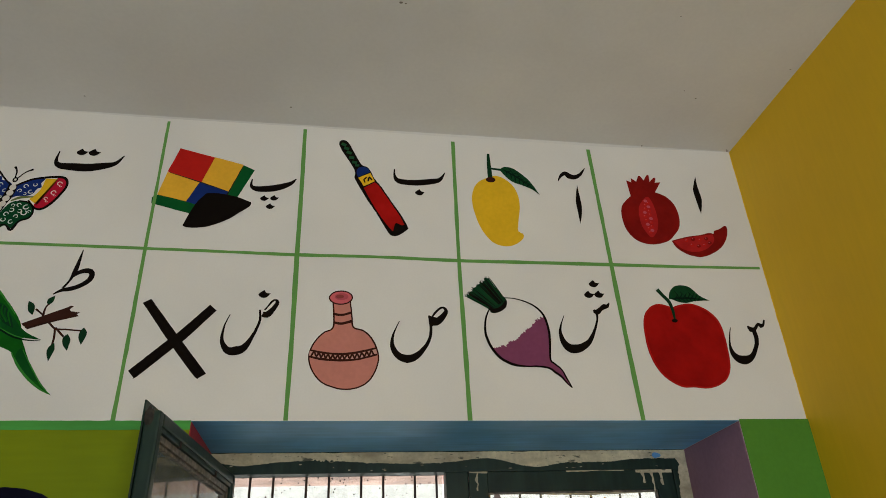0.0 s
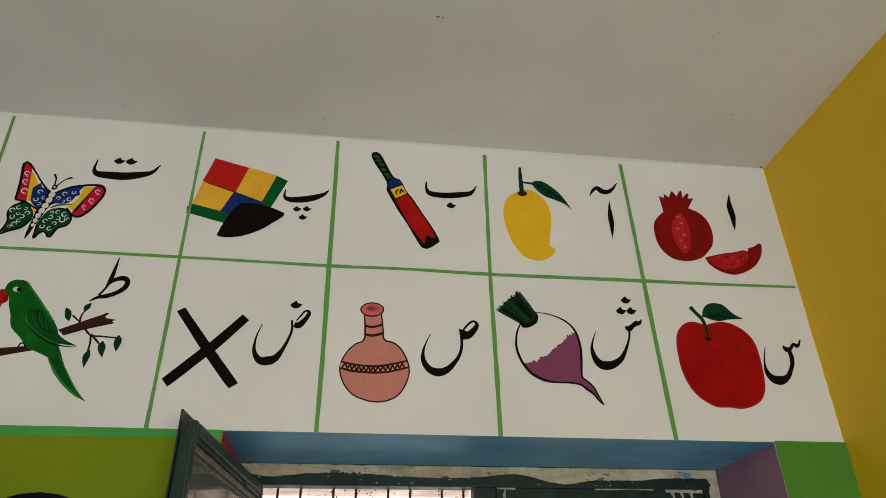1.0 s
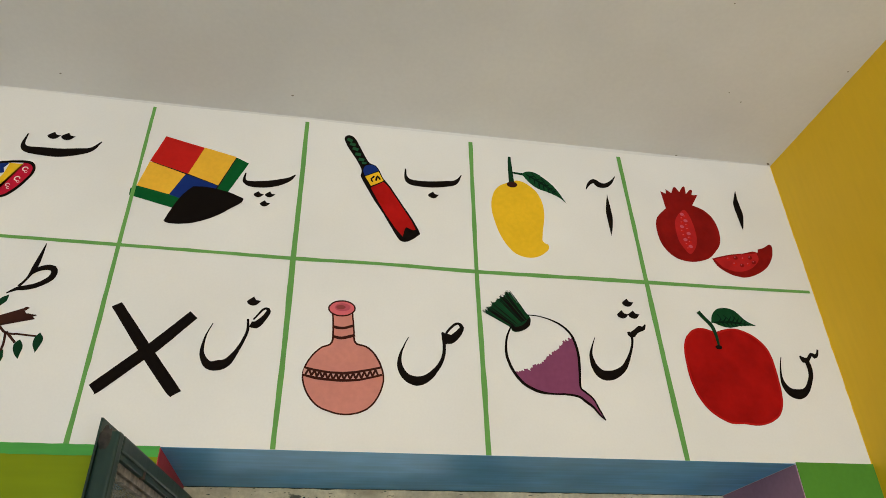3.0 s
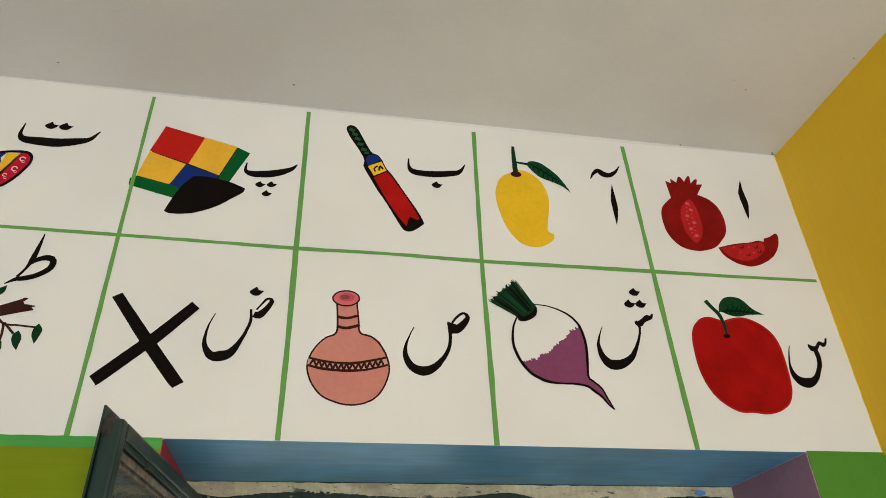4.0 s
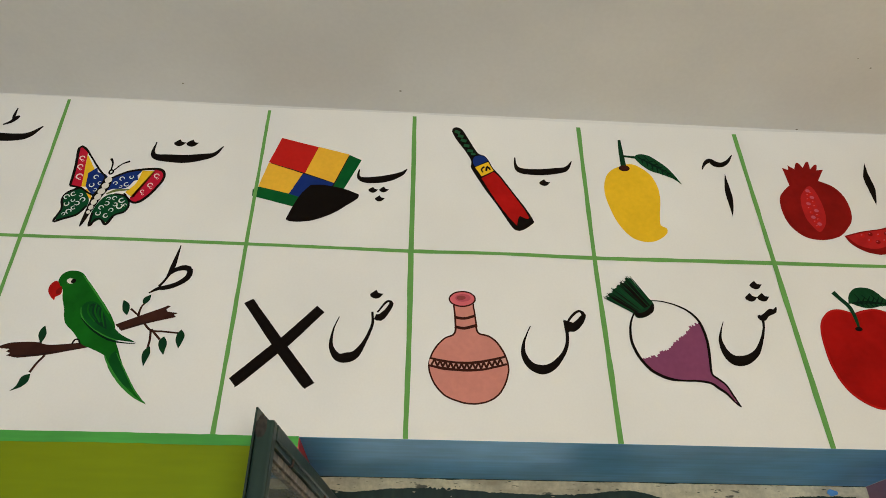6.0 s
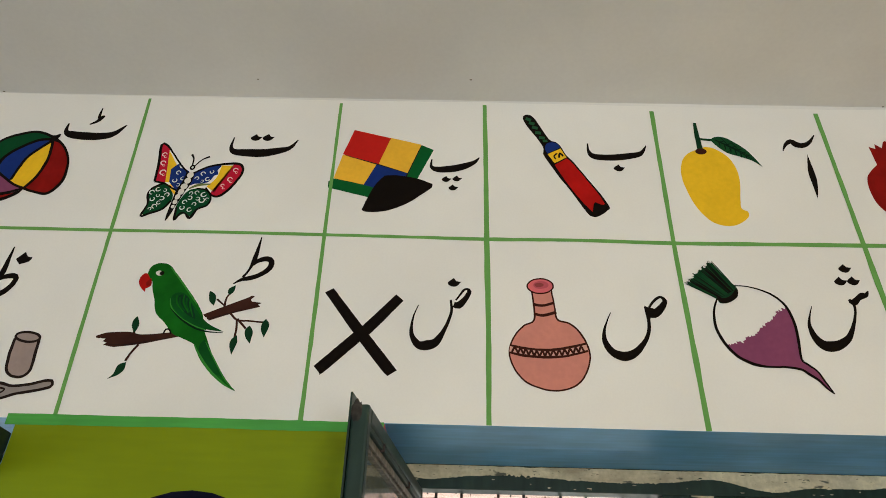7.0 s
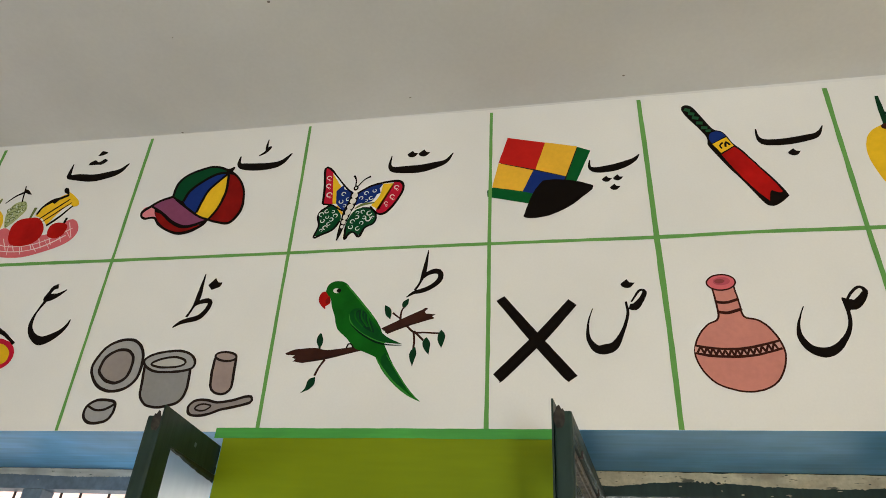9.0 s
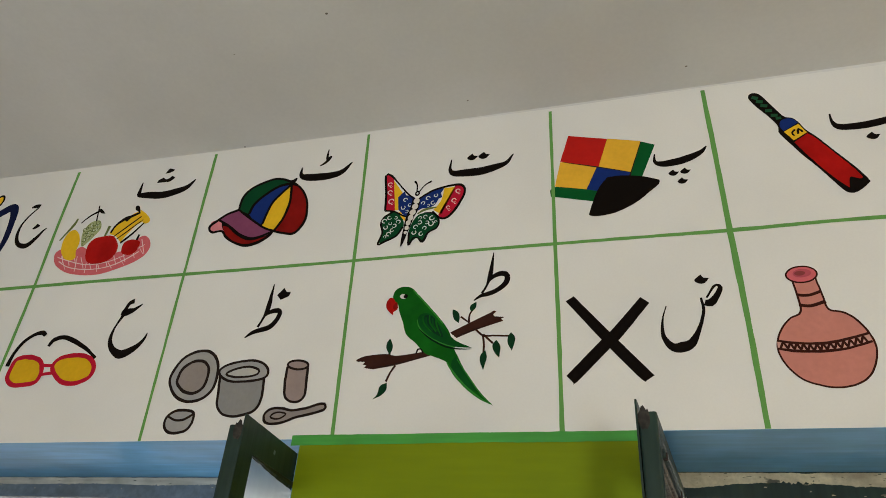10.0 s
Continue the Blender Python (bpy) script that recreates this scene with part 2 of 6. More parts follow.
# ---- structure ----
WALL, BACK, HEAD, CEIL = 2.40, 2.85, 2.120, 3.385
HEAD_2 = 2.109
WEST, SOUTH = -4.6, -3.2
W1 = (-0.381, 1.565)
W2 = (-3.435, -1.443)
SILL = 0.95
OUT = 3.0

RISE = -1.7


def lift(x):
    """How far the ceiling rises above its eastern height."""
    return 0.014 * max(0.0, RISE - x)


wall_north = block("wall_north", WHITE, None,
                   (WEST - 0.25, EAST + 0.25, WALL, OUT, HEAD, CEIL + 0.08),
                   (W1[1], EAST + 0.25, WALL, OUT, 0, HEAD), (W2[1], W1[0], WALL, OUT, 0, HEAD), (WEST - 0.25, W2[0], WALL, OUT, 0, HEAD),
                   (W1[0], W1[1], WALL, OUT, 0, SILL), (W2[0], W2[1], WALL, OUT, 0, SILL), (W2[0], W2[1], WALL, OUT, HEAD_2, HEAD))
tagged(wall_north, "white painted plaster wall with coloured piers below", "wall", kind="structure")
block("pier_coat", LIME, wall_north, (W2[1], W1[0], WALL - 0.002, WALL, 0, 2.094), label="lime green wall paint")
block("pier_coat", PIER_GREEN, wall_north, (W1[1], EAST, WALL - 0.002, WALL, 0, HEAD + 0.004), label="bright green wall paint")
block("soffit_coat", SOFFIT_BLUE, wall_north, (W1[0], W1[1], WALL + 0.0004, BACK, HEAD - 0.0006, HEAD), label="blue paint under the lintel")
block("soffit_coat", SOFFIT_BLUE, wall_north, (W2[0], W2[1], WALL + 0.0004, BACK + 0.04, HEAD_2 - 0.0006, HEAD_2), label="blue paint under the lintel")
block("jamb_coat", MAUVE, wall_north, (W1[1] - 0.003, W1[1], WALL + 0.001, BACK, SILL, HEAD - 0.003), label="mauve jamb paint")
block("jamb_coat", JAMB_RED, wall_north, (W1[0], W1[0] + 0.003, WALL + 0.001, BACK, SILL, HEAD - 0.003), label="red jamb paint")
block("jamb_coat", SOFFIT_BLUE, wall_north, (W2[1] - 0.003, W2[1], WALL + 0.001, BACK, SILL, HEAD_2 - 0.003), label="blue jamb paint")


def wavy_strip(name, material, parent, x0, x1, top, drop, y, seed, rough=0.004, top_rough=0.0, step=0.012, label=""):
    """A brushed strip on a face towards the room, with an uneven lower edge."""
    bm = bmesh.new()
    n = max(2, int((x1 - x0) / step))
    rows = []
    for i in range(n + 1):
        x = x0 + (x1 - x0) * i / n
        d = drop + rough * (noise.noise((x * 3.1, seed, 0)) * 1.8 + noise.noise((x * 14, seed, 3)) * 0.45 + noise.noise((x * 70, seed, 7)) * 0.35)
        u = top + top_rough * (noise.noise((x * 5, seed, 11)) + 0.6 * noise.noise((x * 31, seed, 13)))
        rows.append((bm.verts.new((x, y, u)), bm.verts.new((x, y, min(u - 0.001, top - d)))))
    for a, b in zip(rows, rows[1:]):
        bm.faces.new((a[0], a[1], b[1], b[0]))
    return part(name, bm, material, parent, label)


wavy_strip("strip_coat", STRIP, wall_north, W2[1] - 0.03, W1[0] + 0.001, 2.121, 0.030, WALL - 0.0035, 4.2, 0.0025, 0.002, label="green paint strip")

wall_east = block("wall_east", YELLOW_WALL, None, (EAST, EAST + 0.25, SOUTH - 0.25, WALL, 0, CEIL + 0.08))
for v in wall_east.data.vertices:
    v.co.x += 0.0175 * (v.co.z - CEIL)
tagged(wall_east, "mustard yellow painted plaster wall", "wall", kind="structure")

# uneven brushed edges where one paint meets another
bm = bmesh.new()
rows = []
for i in range(330):
    x = WEST + (EAST - WEST) * i / 329
    d = 0.004 + np.interp(x, (-1.6, -0.7, -0.1, 0.5, 1.2, 1.8), (0, 0.005, 0.004, 0.011, 0.011, 0)) + 0.002 * noise.noise((x * 5, 12.5, 0)) + 0.0015 * noise.noise((x * 24, 12.5, 3))
    z = CEIL + lift(x)
    rows.append((bm.verts.new((x, WALL - 0.0006, z)), bm.verts.new((x, WALL - 0.0006, z - max(d, 0.001)))))
for a, b in zip(rows, rows[1:]):
    bm.faces.new((a[0], a[1], b[1], b[0]))
part("ceiling_edge", bm, CEILING, wall_north, "ceiling paint run onto the wall")
bm = bmesh.new()
rows = []
for i in range(140):
    z = HEAD + 0.004 + (CEIL - HEAD - 0.004) * i / 139
    x = EAST + 0.0175 * (z - CEIL)
    rows.append((bm.verts.new((x - 0.004 - 0.003 * noise.noise((z * 6, 1, 1)) - 0.002 * noise.noise((z * 25, 2, 2)), WALL - 0.0006, z)), bm.verts.new((x + 0.01, WALL - 0.0006, z))))
for a, b in zip(rows, rows[1:]):
    bm.faces.new((a[0], a[1], b[1], b[0]))
part("yellow_edge", bm, YELLOW_WALL, wall_north, "yellow paint run round the corner")

# Unseen wall; its opening is added for the west lamp.
wall_west = block("wall_west", WHITE, None,
                  (WEST - 0.25, WEST, SOUTH - 0.25, WALL, 2.2, CEIL + 0.08), (WEST - 0.25, WEST, SOUTH - 0.25, WALL, 0, 0.9),
                  (WEST - 0.25, WEST, 0.25, WALL, 0.9, 2.2), (WEST - 0.25, WEST, SOUTH - 0.25, -1.25, 0.9, 2.2))
tagged(wall_west, "plain white painted wall, unseen, with an added light opening", "wall", kind="structure")
# Unseen wall; the door and window gaps are assumed, made to let light in.
wall_south = block("wall_south", WHITE, None,
                   (WEST, EAST, SOUTH - 0.25, SOUTH, 2.2, CEIL + 0.08), (WEST, -4.05, SOUTH - 0.25, SOUTH, 0, 2.2), (-2.55, -1.65, SOUTH - 0.25, SOUTH, 0, 2.2),
                   (-0.15, 0.67, SOUTH - 0.25, SOUTH, 0, 2.2), (1.63, EAST, SOUTH - 0.25, SOUTH, 0, 2.2), (-4.05, -2.55, SOUTH - 0.25, SOUTH, 0, 0.9), (-1.65, -0.15, SOUTH - 0.25, SOUTH, 0, 0.9))
tagged(wall_south, "plain white wall, unseen, with openings assumed for light", "wall", kind="structure")
floor = block("floor", FLOOR, None, (WEST - 0.25, EAST + 0.25, SOUTH - 0.25, OUT, -0.15, 0))
tagged(floor, "grey cement floor", "floor", kind="structure")
# Runs 2.4 m past the south wall: an added unseen eave blocking the sun.
bm = bmesh.new()
for x0, x1 in ((WEST - 0.25, RISE), (RISE, EAST + 0.25)):
    box(bm, x0, x1, SOUTH - 2.4, OUT, CEIL, CEIL + 0.15)
for v in bm.verts:
    v.co.z += lift(v.co.x)
bmesh.ops.remove_doubles(bm, verts=bm.verts, dist=0.0001)
ceiling = mesh_object("ceiling", bm, CEILING)
tagged(ceiling, "white painted flat ceiling with small specks and an added south eave", "ceiling", kind="structure")

bm = bmesh.new()
bmesh.ops.create_grid(bm, x_segments=8, y_segments=8, size=400)
ground = mesh_object("ground", bm, GROUND)
ground.location.z = -0.16
tagged(ground, "bare dry earth ground outside", "ground", kind="structure")
outbuilding = block("outside_wall", OUTSIDE_WHITE, None, (-7, 6, 6.0, 6.25, -0.16, 2.57))
tagged(outbuilding, "sunlit whitewashed wall outside the windows", "wall", kind="structure")
block("brick_top", OUTSIDE_PINK, outbuilding, (-7, 6, 6.02, 6.25, 2.571, 3.6), label="pinkish upper band")
for i in range(44):
    block("slat", OUTSIDE_PINK, outbuilding, (-7, 6, 6.0172 + 0.0006 * (i % 3), 6.0204, 2.574 + 0.0232 * i, 2.574 + 0.0232 * i + 0.0195))
for i in range(30):
    block("slat", OUTSIDE_WHITE, outbuilding, (-7, 6, 5.9978 + 0.0006 * (i % 2), 6.0004, 1.68 + 0.0296 * i, 1.68 + 0.0296 * i + 0.0262))


# ---- windows ----
def sash(window, name, hinge, turn, width, z0, z1, side, bead_material, pane_material, label, rail=0.046):
    """A hinged steel-section leaf that runs along local x from its hinge: frame, thin overlapping lip, stepped glazing bead, pane."""
    s, r, th, lip = 0.032, 0.036, 0.040, 0.005
    m = pose(*hinge, 0, 0, turn) @ Matrix.Diagonal((1, side, 1, 1))
    leaf = block(name, FRAME, window, (0, s, -th, 0, z0, z1), (width - s, width, -th, 0, z0, z1), (s, width - s, -th, 0, z1 - r, z1), (s, width - s, -th, 0, z0, z0 + r),
                 bevel=0.006, label=label)
    o, b = 0.027, 0.046
    made = [leaf]
    bm = bmesh.new()
    for q in ((0, s + b, 0.0005, lip, z0, z1 + o), (width - s - b, width + 0.004, 0.0005, lip, z0, z1 + o), (s + b, width - s - b, 0.0005, lip, z1 - r - rail, z1 + o),
              (s + b, width - s - b, 0.0005, lip, z0, z0 + r + b)):
        box(bm, *q)
    made.append(part("lip_frame", bm, FRAME, leaf, "thin overlapping steel lip"))
    for inset, depth, wide, mat, nm in ((0.0, 0.005, 0.013, FRAME, "rebate"), (0.015, 0.012, 0.018, bead_material, "glazing_bead"), (0.035, 0.018, 0.009, bead_material, "putty_line")):
        bm = bmesh.new()
        a, c = s + inset, r + inset * rail / b - (0.006 if rail < b else 0)
        y0, y1 = -th + depth, -0.001
        for q in ((a, a + wide, y0, y1, z0 + c, z1 - c), (width - a - wide, width - a, y0, y1, z0 + c, z1 - c),
                  (a + wide, width - a - wide, y0, y1, z1 - c - wide, z1 - c), (a + wide, width - a - wide, y0, y1, z0 + c, z0 + c + wide)):
            box(bm, *q, bevel=0.0015)
        made.append(part(nm, bm, mat, leaf))
    pane = block("glass_pane", pane_material, leaf, (s + 0.03, width - s - 0.03, -0.014, -0.010, z0 + r + 0.03, z1 - r - 0.4 * rail))
    pane.visible_shadow = False
    made.append(pane)
    for u in (0.30, 0.76):
        bm = bmesh.new()
        box(bm, width * u, width * u + 0.006, -th + 0.001, -th + 0.014, z1 - r - 0.017, z1 - r + 0.004)
        made.append(part("glazing_clip", bm, IRON, leaf, "small bent nail holding the glass"))
    bm = bmesh.new()
    vs = [bm.verts.new((width + 0.0012 - 0.0004 * noise.noise((i, 3, 9)), -0.012 + (0.013 + 0.004 * noise.noise((i * 0.9, 1, 4))) * math.cos(i * math.pi / 8),
                        z1 - 0.016 + (0.026 + 0.010 * noise.noise((i * 0.7, 2, 5))) * math.sin(i * math.pi / 8))) for i in range(16)]
    bm.faces.new(vs)
    made.append(part("rust_patch", bm, RUST, leaf, "rusty chipped corner"))
    if rail < b:
        x0, x1, z, y = s + b - 0.004, width - s - b + 0.006, z1 - r - rail, lip + 0.0012
        bm = bmesh.new()
        rows = []
        for i in range(90):
            x = x0 + (x1 - x0) * i / 89
            d = np.interp(x, (0.3, 0.45, 0.62, x1), (0.024, 0.021, 0.013, 0.003)) + 0.0035 * noise.noise((x * 22, 2, 2)) + 0.0015 * noise.noise((x * 90, 2, 5))
            rows.append([bm.verts.new((x, y + q, z + h)) for q, h in ((0, 0.005), (0.004, 0.001), (0.004, -0.6 * d), (-0.002, -d))])
        for p, q in zip(rows, rows[1:]):
            for k in range(3):
                bm.faces.new((p[k], q[k], q[k + 1], p[k + 1]))
        made.append(part("gasket", bm, RUBBER, leaf, "black sealing strip along the glass"))
        bm = bmesh.new()
        bm.faces.new([bm.verts.new((x, y, q)) for x, q in ((0.468, 2.000), (0.463, 2.004), (0.457, 2.034), (0.461, 2.024), (0.462, 2.014))])
        made.append(part("paint_chip", bm, PLASTER, leaf, "pale chip in the enamel"))
        bm = bmesh.new()
        bm.faces.new([bm.verts.new((0.632 + 0.007 * math.cos(a), y, 2.021 + 0.010 * math.sin(a) * (1 + 0.5 * math.cos(2 * a)))) for a in (math.pi * q / 6 for q in range(12))])
        made.append(part("scuff", bm, FRAME_BLUE, leaf, "greyish scuff in the enamel"))
    for ob in made:
        ob.data.transform(m)
        if side < 0:
            ob.data.flip_normals()
    return leaf


def bar(window, x, y, z0, z1, r=0.0048):
    bm = bmesh.new()
    bmesh.ops.create_cone(bm, cap_ends=True, segments=8, radius1=r, radius2=r, depth=z1 - z0, matrix=Matrix.Translation((x, y, (z0 + z1) / 2)))
    return part("iron_bar", bm, IRON, window)


def plaster_smear(win, x0, x1, y, edge, seed, material):
    """Plaster trowelled over the frame's head; its lower edge swells and thins along the given heights, with small ragged teeth."""
    bm = bmesh.new()
    rows, n = [], int((x1 - x0) / 0.003)
    xs, zs = [q[0] for q in edge], [q[1] for q in edge]
    for i in range(n + 1):
        x = x0 + (x1 - x0) * i / n
        soft = sum(np.interp(x + k * 0.012, xs, zs) for k in range(-3, 4)) / 7
        tear = max(0.0, noise.noise((x * 11, seed, 5)))
        z = soft + 0.002 * noise.noise((x * 26, seed, 0)) + 0.020 * tear * noise.noise((x * 95, seed, 3)) + 0.0022 * noise.noise((x * 210, seed, 9))
        top = HEAD - 0.003 - 0.004 * max(0.0, noise.noise((x * 17, seed, 11))) - 0.0015 * abs(noise.noise((x * 80, seed, 13)))
        rows.append((bm.verts.new((x, y, top)), bm.verts.new((x, y, min(z, top - 0.001)))))
    for a, b in zip(rows, rows[1:]):
        bm.faces.new((a[0], a[1], b[1], b[0]))
    return part("plaster_smear", bm, material, win, "cracked bare plaster smeared over the frame")


def window(name, x0, x1, y, mull, frame_material, edge, seed, label, drop=0.0, smear=None):
    win = empty(name, (x0 + x1) / 2, y, SILL)
    tagged(win, label, "window", kind="structure")
    made = []
    made.append(block("frame_head", frame_material, win, (x0, x1, y, y + 0.07, 2.038, HEAD), bevel=0.003))
    made.append(block("frame_jamb", frame_material, win, (x0, x0 + 0.07, y, y + 0.07, SILL, 2.038), bevel=0.003))
    made.append(block("frame_jamb", frame_material, win, (x1 - 0.07, x1, y, y + 0.07, SILL, 2.038), bevel=0.003))
    made.append(block("mullion", frame_material, win, (mull - 0.048, mull + 0.040, y, y + 0.07, SILL + 0.07, 2.038), bevel=0.003))
    made.append(block("frame_sill", frame_material, win, (x0 + 0.07, x1 - 0.07, y, y + 0.07, SILL, SILL + 0.07), bevel=0.003))
    made.append(plaster_smear(win, x0, x1, y - 0.003, edge, seed, smear or PLASTER))
    for i in range(int((x1 - x0) / 0.2165) + 1):
        for dx in (0.0, 0.0885):
            bx = x0 + 0.147 + 0.2165 * i + dx
            if bx < x1 - 0.08 and abs(bx - mull) > 0.05:
                made.append(bar(win, bx, y + 0.09, SILL + 0.02, 2.05))
    for ob in made:
        ob.data.transform(Matrix.Translation((-(x0 + x1) / 2, -y, -SILL - drop)))
    return win


def settle(win):
    """Bring the leaves, built in room coordinates, under the window's own origin."""
    for ob in win.children_recursive:
        if ob.name.startswith(("open_sash", "closed_sash")):
            for o in (ob, *ob.children):
                o.data.transform(Matrix.Translation(-Vector(win.location)))


def closed_leaf(win, x0, x1, y, z0, z1):
    """A shut leaf with broad flat rails, a thin bead round the pane, and paper shapes stuck on the glass."""
    s, r = 0.076, 0.078
    leaf = block("closed_sash", FRAME, win, (x0, x0 + s, y, y + 0.038, z0, z1), (x1 - s, x1, y, y + 0.038, z0, z1), (x0 + s, x1 - s, y, y + 0.038, z1 - r, z1), (x0 + s, x1 - s, y, y + 0.038, z0, z0 + r),
                 bevel=0.002, label="closed dark green glazed leaf with drips of plaster")
    a, b, q = x0 + s, x1 - s, 0.006
    block("glazing_bead", BEAD, leaf, (a, a + q, y + 0.012, y + 0.03, z0 + r, z1 - r), (b - q, b, y + 0.012, y + 0.03, z0 + r, z1 - r), (a + q, b - q, y + 0.012, y + 0.03, z1 - r - q, z1 - r), (a + q, b - q, y + 0.012, y + 0.03, z0 + r, z0 + r + q), bevel=0.001)
    pane = block("glass_pane", GLASS, leaf, (a + 0.001, b - 0.001, y + 0.020, y + 0.024, z0 + r + 0.001, z1 - r - 0.001))
    pane.visible_shadow = False
    wavy_strip("putty_line", PLASTER, leaf, a + q, b - q, z1 - r - q, 0.005, y + 0.0195, 14.0, 0.005, 0.0, 0.006, "pale smear along the top of the glass")
    for x, w, h, ink in ((0.737, 0.026, 0.052, "greyrose"), (1.098, 0.030, 0.020, "bandpink"), (1.187, 0.028, 0.026, "amber")):
        bm = bmesh.new()
        bm.faces.new([bm.verts.new((x + w * math.cos(t), y + 0.0188, 1.905 + h * math.sin(t) * (1 + 0.18 * math.cos(4 * t)))) for t in (2 * math.pi * k / 20 for k in range(20))])
        part("sticker", bm, INK[ink], leaf, "small paper shape stuck on the glass")
    return leaf


def fixed_pane(win, x0, x1, y, z0, z1):
    """The outer fixed pane behind the bars, spattered with dark paint."""
    pane = block("outer_pane", GLASS, win, (x0, x1, y, y + 0.004, z0, z1))
    pane.visible_shadow = False
    dice, bm = random.Random(9), bmesh.new()
    for i in range(90):
        x, z, r = dice.uniform(x0, x1), z1 - abs(dice.gauss(0, 0.05)), dice.uniform(0.0012, 0.0042)
        bm.faces.new([bm.verts.new((x + r * dice.uniform(0.6, 1.2) * math.cos(t), y - 0.0006, z + r * dice.uniform(0.6, 1.3) * math.sin(t))) for t in (2 * math.pi * k / 7 for k in range(7))])
    specks = part("spatter", bm, IRON, pane, "dark spatter of paint on the glass")
    specks["kind"] = "stuff"
    for ob in (pane, specks):
        ob.data.transform(Matrix.Translation(-Vector(win.location)))


EDGE_1 = ((-0.381, 2.085), (-0.308, 2.074), (-0.268, 2.066), (-0.189, 2.075), (-0.094, 2.084), (0.05, 2.086), (0.218, 2.076), (0.42, 2.070), (0.55, 2.076), (0.66, 2.088), (0.721, 2.092),
          (0.80, 2.070), (0.866, 2.055), (0.91, 2.050), (1.007, 2.069), (1.10, 2.071), (1.22, 2.069), (1.29, 2.078), (1.40, 2.083), (1.565, 2.080))
EDGE_2 = ((-3.5, 2.093), (-3.0, 2.088), (-2.6, 2.092), (-2.3, 2.086), (-2.0, 2.091), (-1.7, 2.088), (-1.4, 2.092))
window_1 = window("window_1", W1[0], W1[1], BACK, 0.578, FRAME, EDGE_1, 2.7, "dark green steel window with iron bars, one leaf open")
sash(window_1, "open_sash", (-0.316, 2.835, 0), -96.2, 0.878, SILL + 0.06, 2.029, -1, BEAD, GLASS, "dark green glazed leaf swung open into the room")
closed_leaf(window_1, 0.623, 1.494, BACK + 0.0055, SILL + 0.07, 2.0375)
fixed_pane(window_1, W1[0] + 0.07, 0.53, BACK + 0.115, SILL + 0.02, 2.05)
settle(window_1)
window_2 = window("window_2", W2[0], W2[1], BACK + 0.04, -2.48, FRAME_BLUE, EDGE_2, 8.1, "grey green steel window with iron bars, one leaf open", drop=HEAD - HEAD_2, smear=GREY_PLASTER)
sash(window_2, "open_sash", (-1.497, 2.862, 0), -84.6, 0.843, SILL + 0.06, 2.038, 1, BEAD, DUSTY_GLASS, "dark green leaf with frosted glass swung open against the pier", rail=0.028)
settle(window_2)


def upright_smear(name, x0, x1, z0, z1, y, seed, label):
    """Plaster dragged down a jamb, ragged on both sides."""
    bm = bmesh.new()
    rows, n = [], int((z1 - z0) / 0.008)
    for i in range(n + 1):
        z = z0 + (z1 - z0) * i / n
        a = x0 + 0.018 * noise.noise((z * 11, seed, 0)) + 0.010 * noise.noise((z * 45, seed, 2)) + 0.004 * noise.noise((z * 160, seed, 4))
        b = x1 + 0.004 * noise.noise((z * 14, seed, 5))
        rows.append((bm.verts.new((a, y, z)), bm.verts.new((max(b, a + 0.004), y, z))))
    for a, b in zip(rows, rows[1:]):
        bm.faces.new((a[0], a[1], b[1], b[0]))
    ob = part(name, bm, PLASTER, window_1, label)
    ob.data.transform(Matrix.Translation(-Vector(window_1.location)))


upright_smear("jamb_smear", 1.515, 1.560, 1.30, 2.112, BACK - 0.0046, 3.3, "plaster dragged down the window jamb")
for x, z, length, w in ((0.652, 2.040, 0.075, 0.006), (1.36, 2.034, 0.05, 0.005), (1.40, 2.034, 0.08, 0.004), (1.44, 2.036, 0.06, 0.006)):
    upright_smear("plaster_drip", x - w, x + w, z - length, z, BACK + 0.0035, x * 7, "pale run of plaster")
for x0, x1, z, d in ((0.625, 0.70, 2.040, 0.008), (1.03, 1.28, 2.041, 0.007), (1.33, 1.49, 2.040, 0.014)):
    smear = wavy_strip("plaster_drip", PLASTER, window_1, x0, x1, z, d, BACK + 0.003, x0 * 5, 0.004, 0.002, 0.005, "pale smear of plaster")
    smear.data.transform(Matrix.Translation(-Vector(window_1.location)))
rng = random.Random(5)
for win, x0, x1, y, count in ((window_1, W1[0] + 0.02, W1[1] - 0.05, BACK, 26), (window_2, W2[0] + 0.1, W2[1] - 0.05, BACK + 0.04, 16)):
    for mat, nm, lo, hi in ((FRAME, "chip", 2.082, 2.114), (PLASTER, "fleck", 2.045, 2.082)):
        bm = bmesh.new()
        for i in range(count):
            x, z, w, h = rng.uniform(x0, x1), rng.uniform(lo, hi), rng.uniform(0.002, 0.014), rng.uniform(0.0007, 0.0022)
            k = rng.randint(5, 8)
            vs = [bm.verts.new((x + w * rng.uniform(0.5, 1) * math.cos(a), y - 0.0056 - 0.00002 * i, z + h * rng.uniform(0.5, 1) * math.sin(a))) for a in (2 * math.pi * q / k for q in range(k))]
            bm.faces.new(vs)
        ob = part(nm, bm, mat, win, "small flakes of paint and plaster")
        ob["kind"] = "stuff"
        ob.data.transform(Matrix.Translation(-Vector(win.location)))
bm = bmesh.new()
bm.faces.new([bm.verts.new((1.430 + 0.020 * math.cos(a), BACK - 0.0075, 2.094 + 0.011 * math.sin(a) * (1 + 0.2 * math.cos(3 * a)))) for a in (math.pi * i / 9 for i in range(18))])
dab = part("paint_dab", bm, DAB_BLUE, window_1, "sky blue dab of paint")
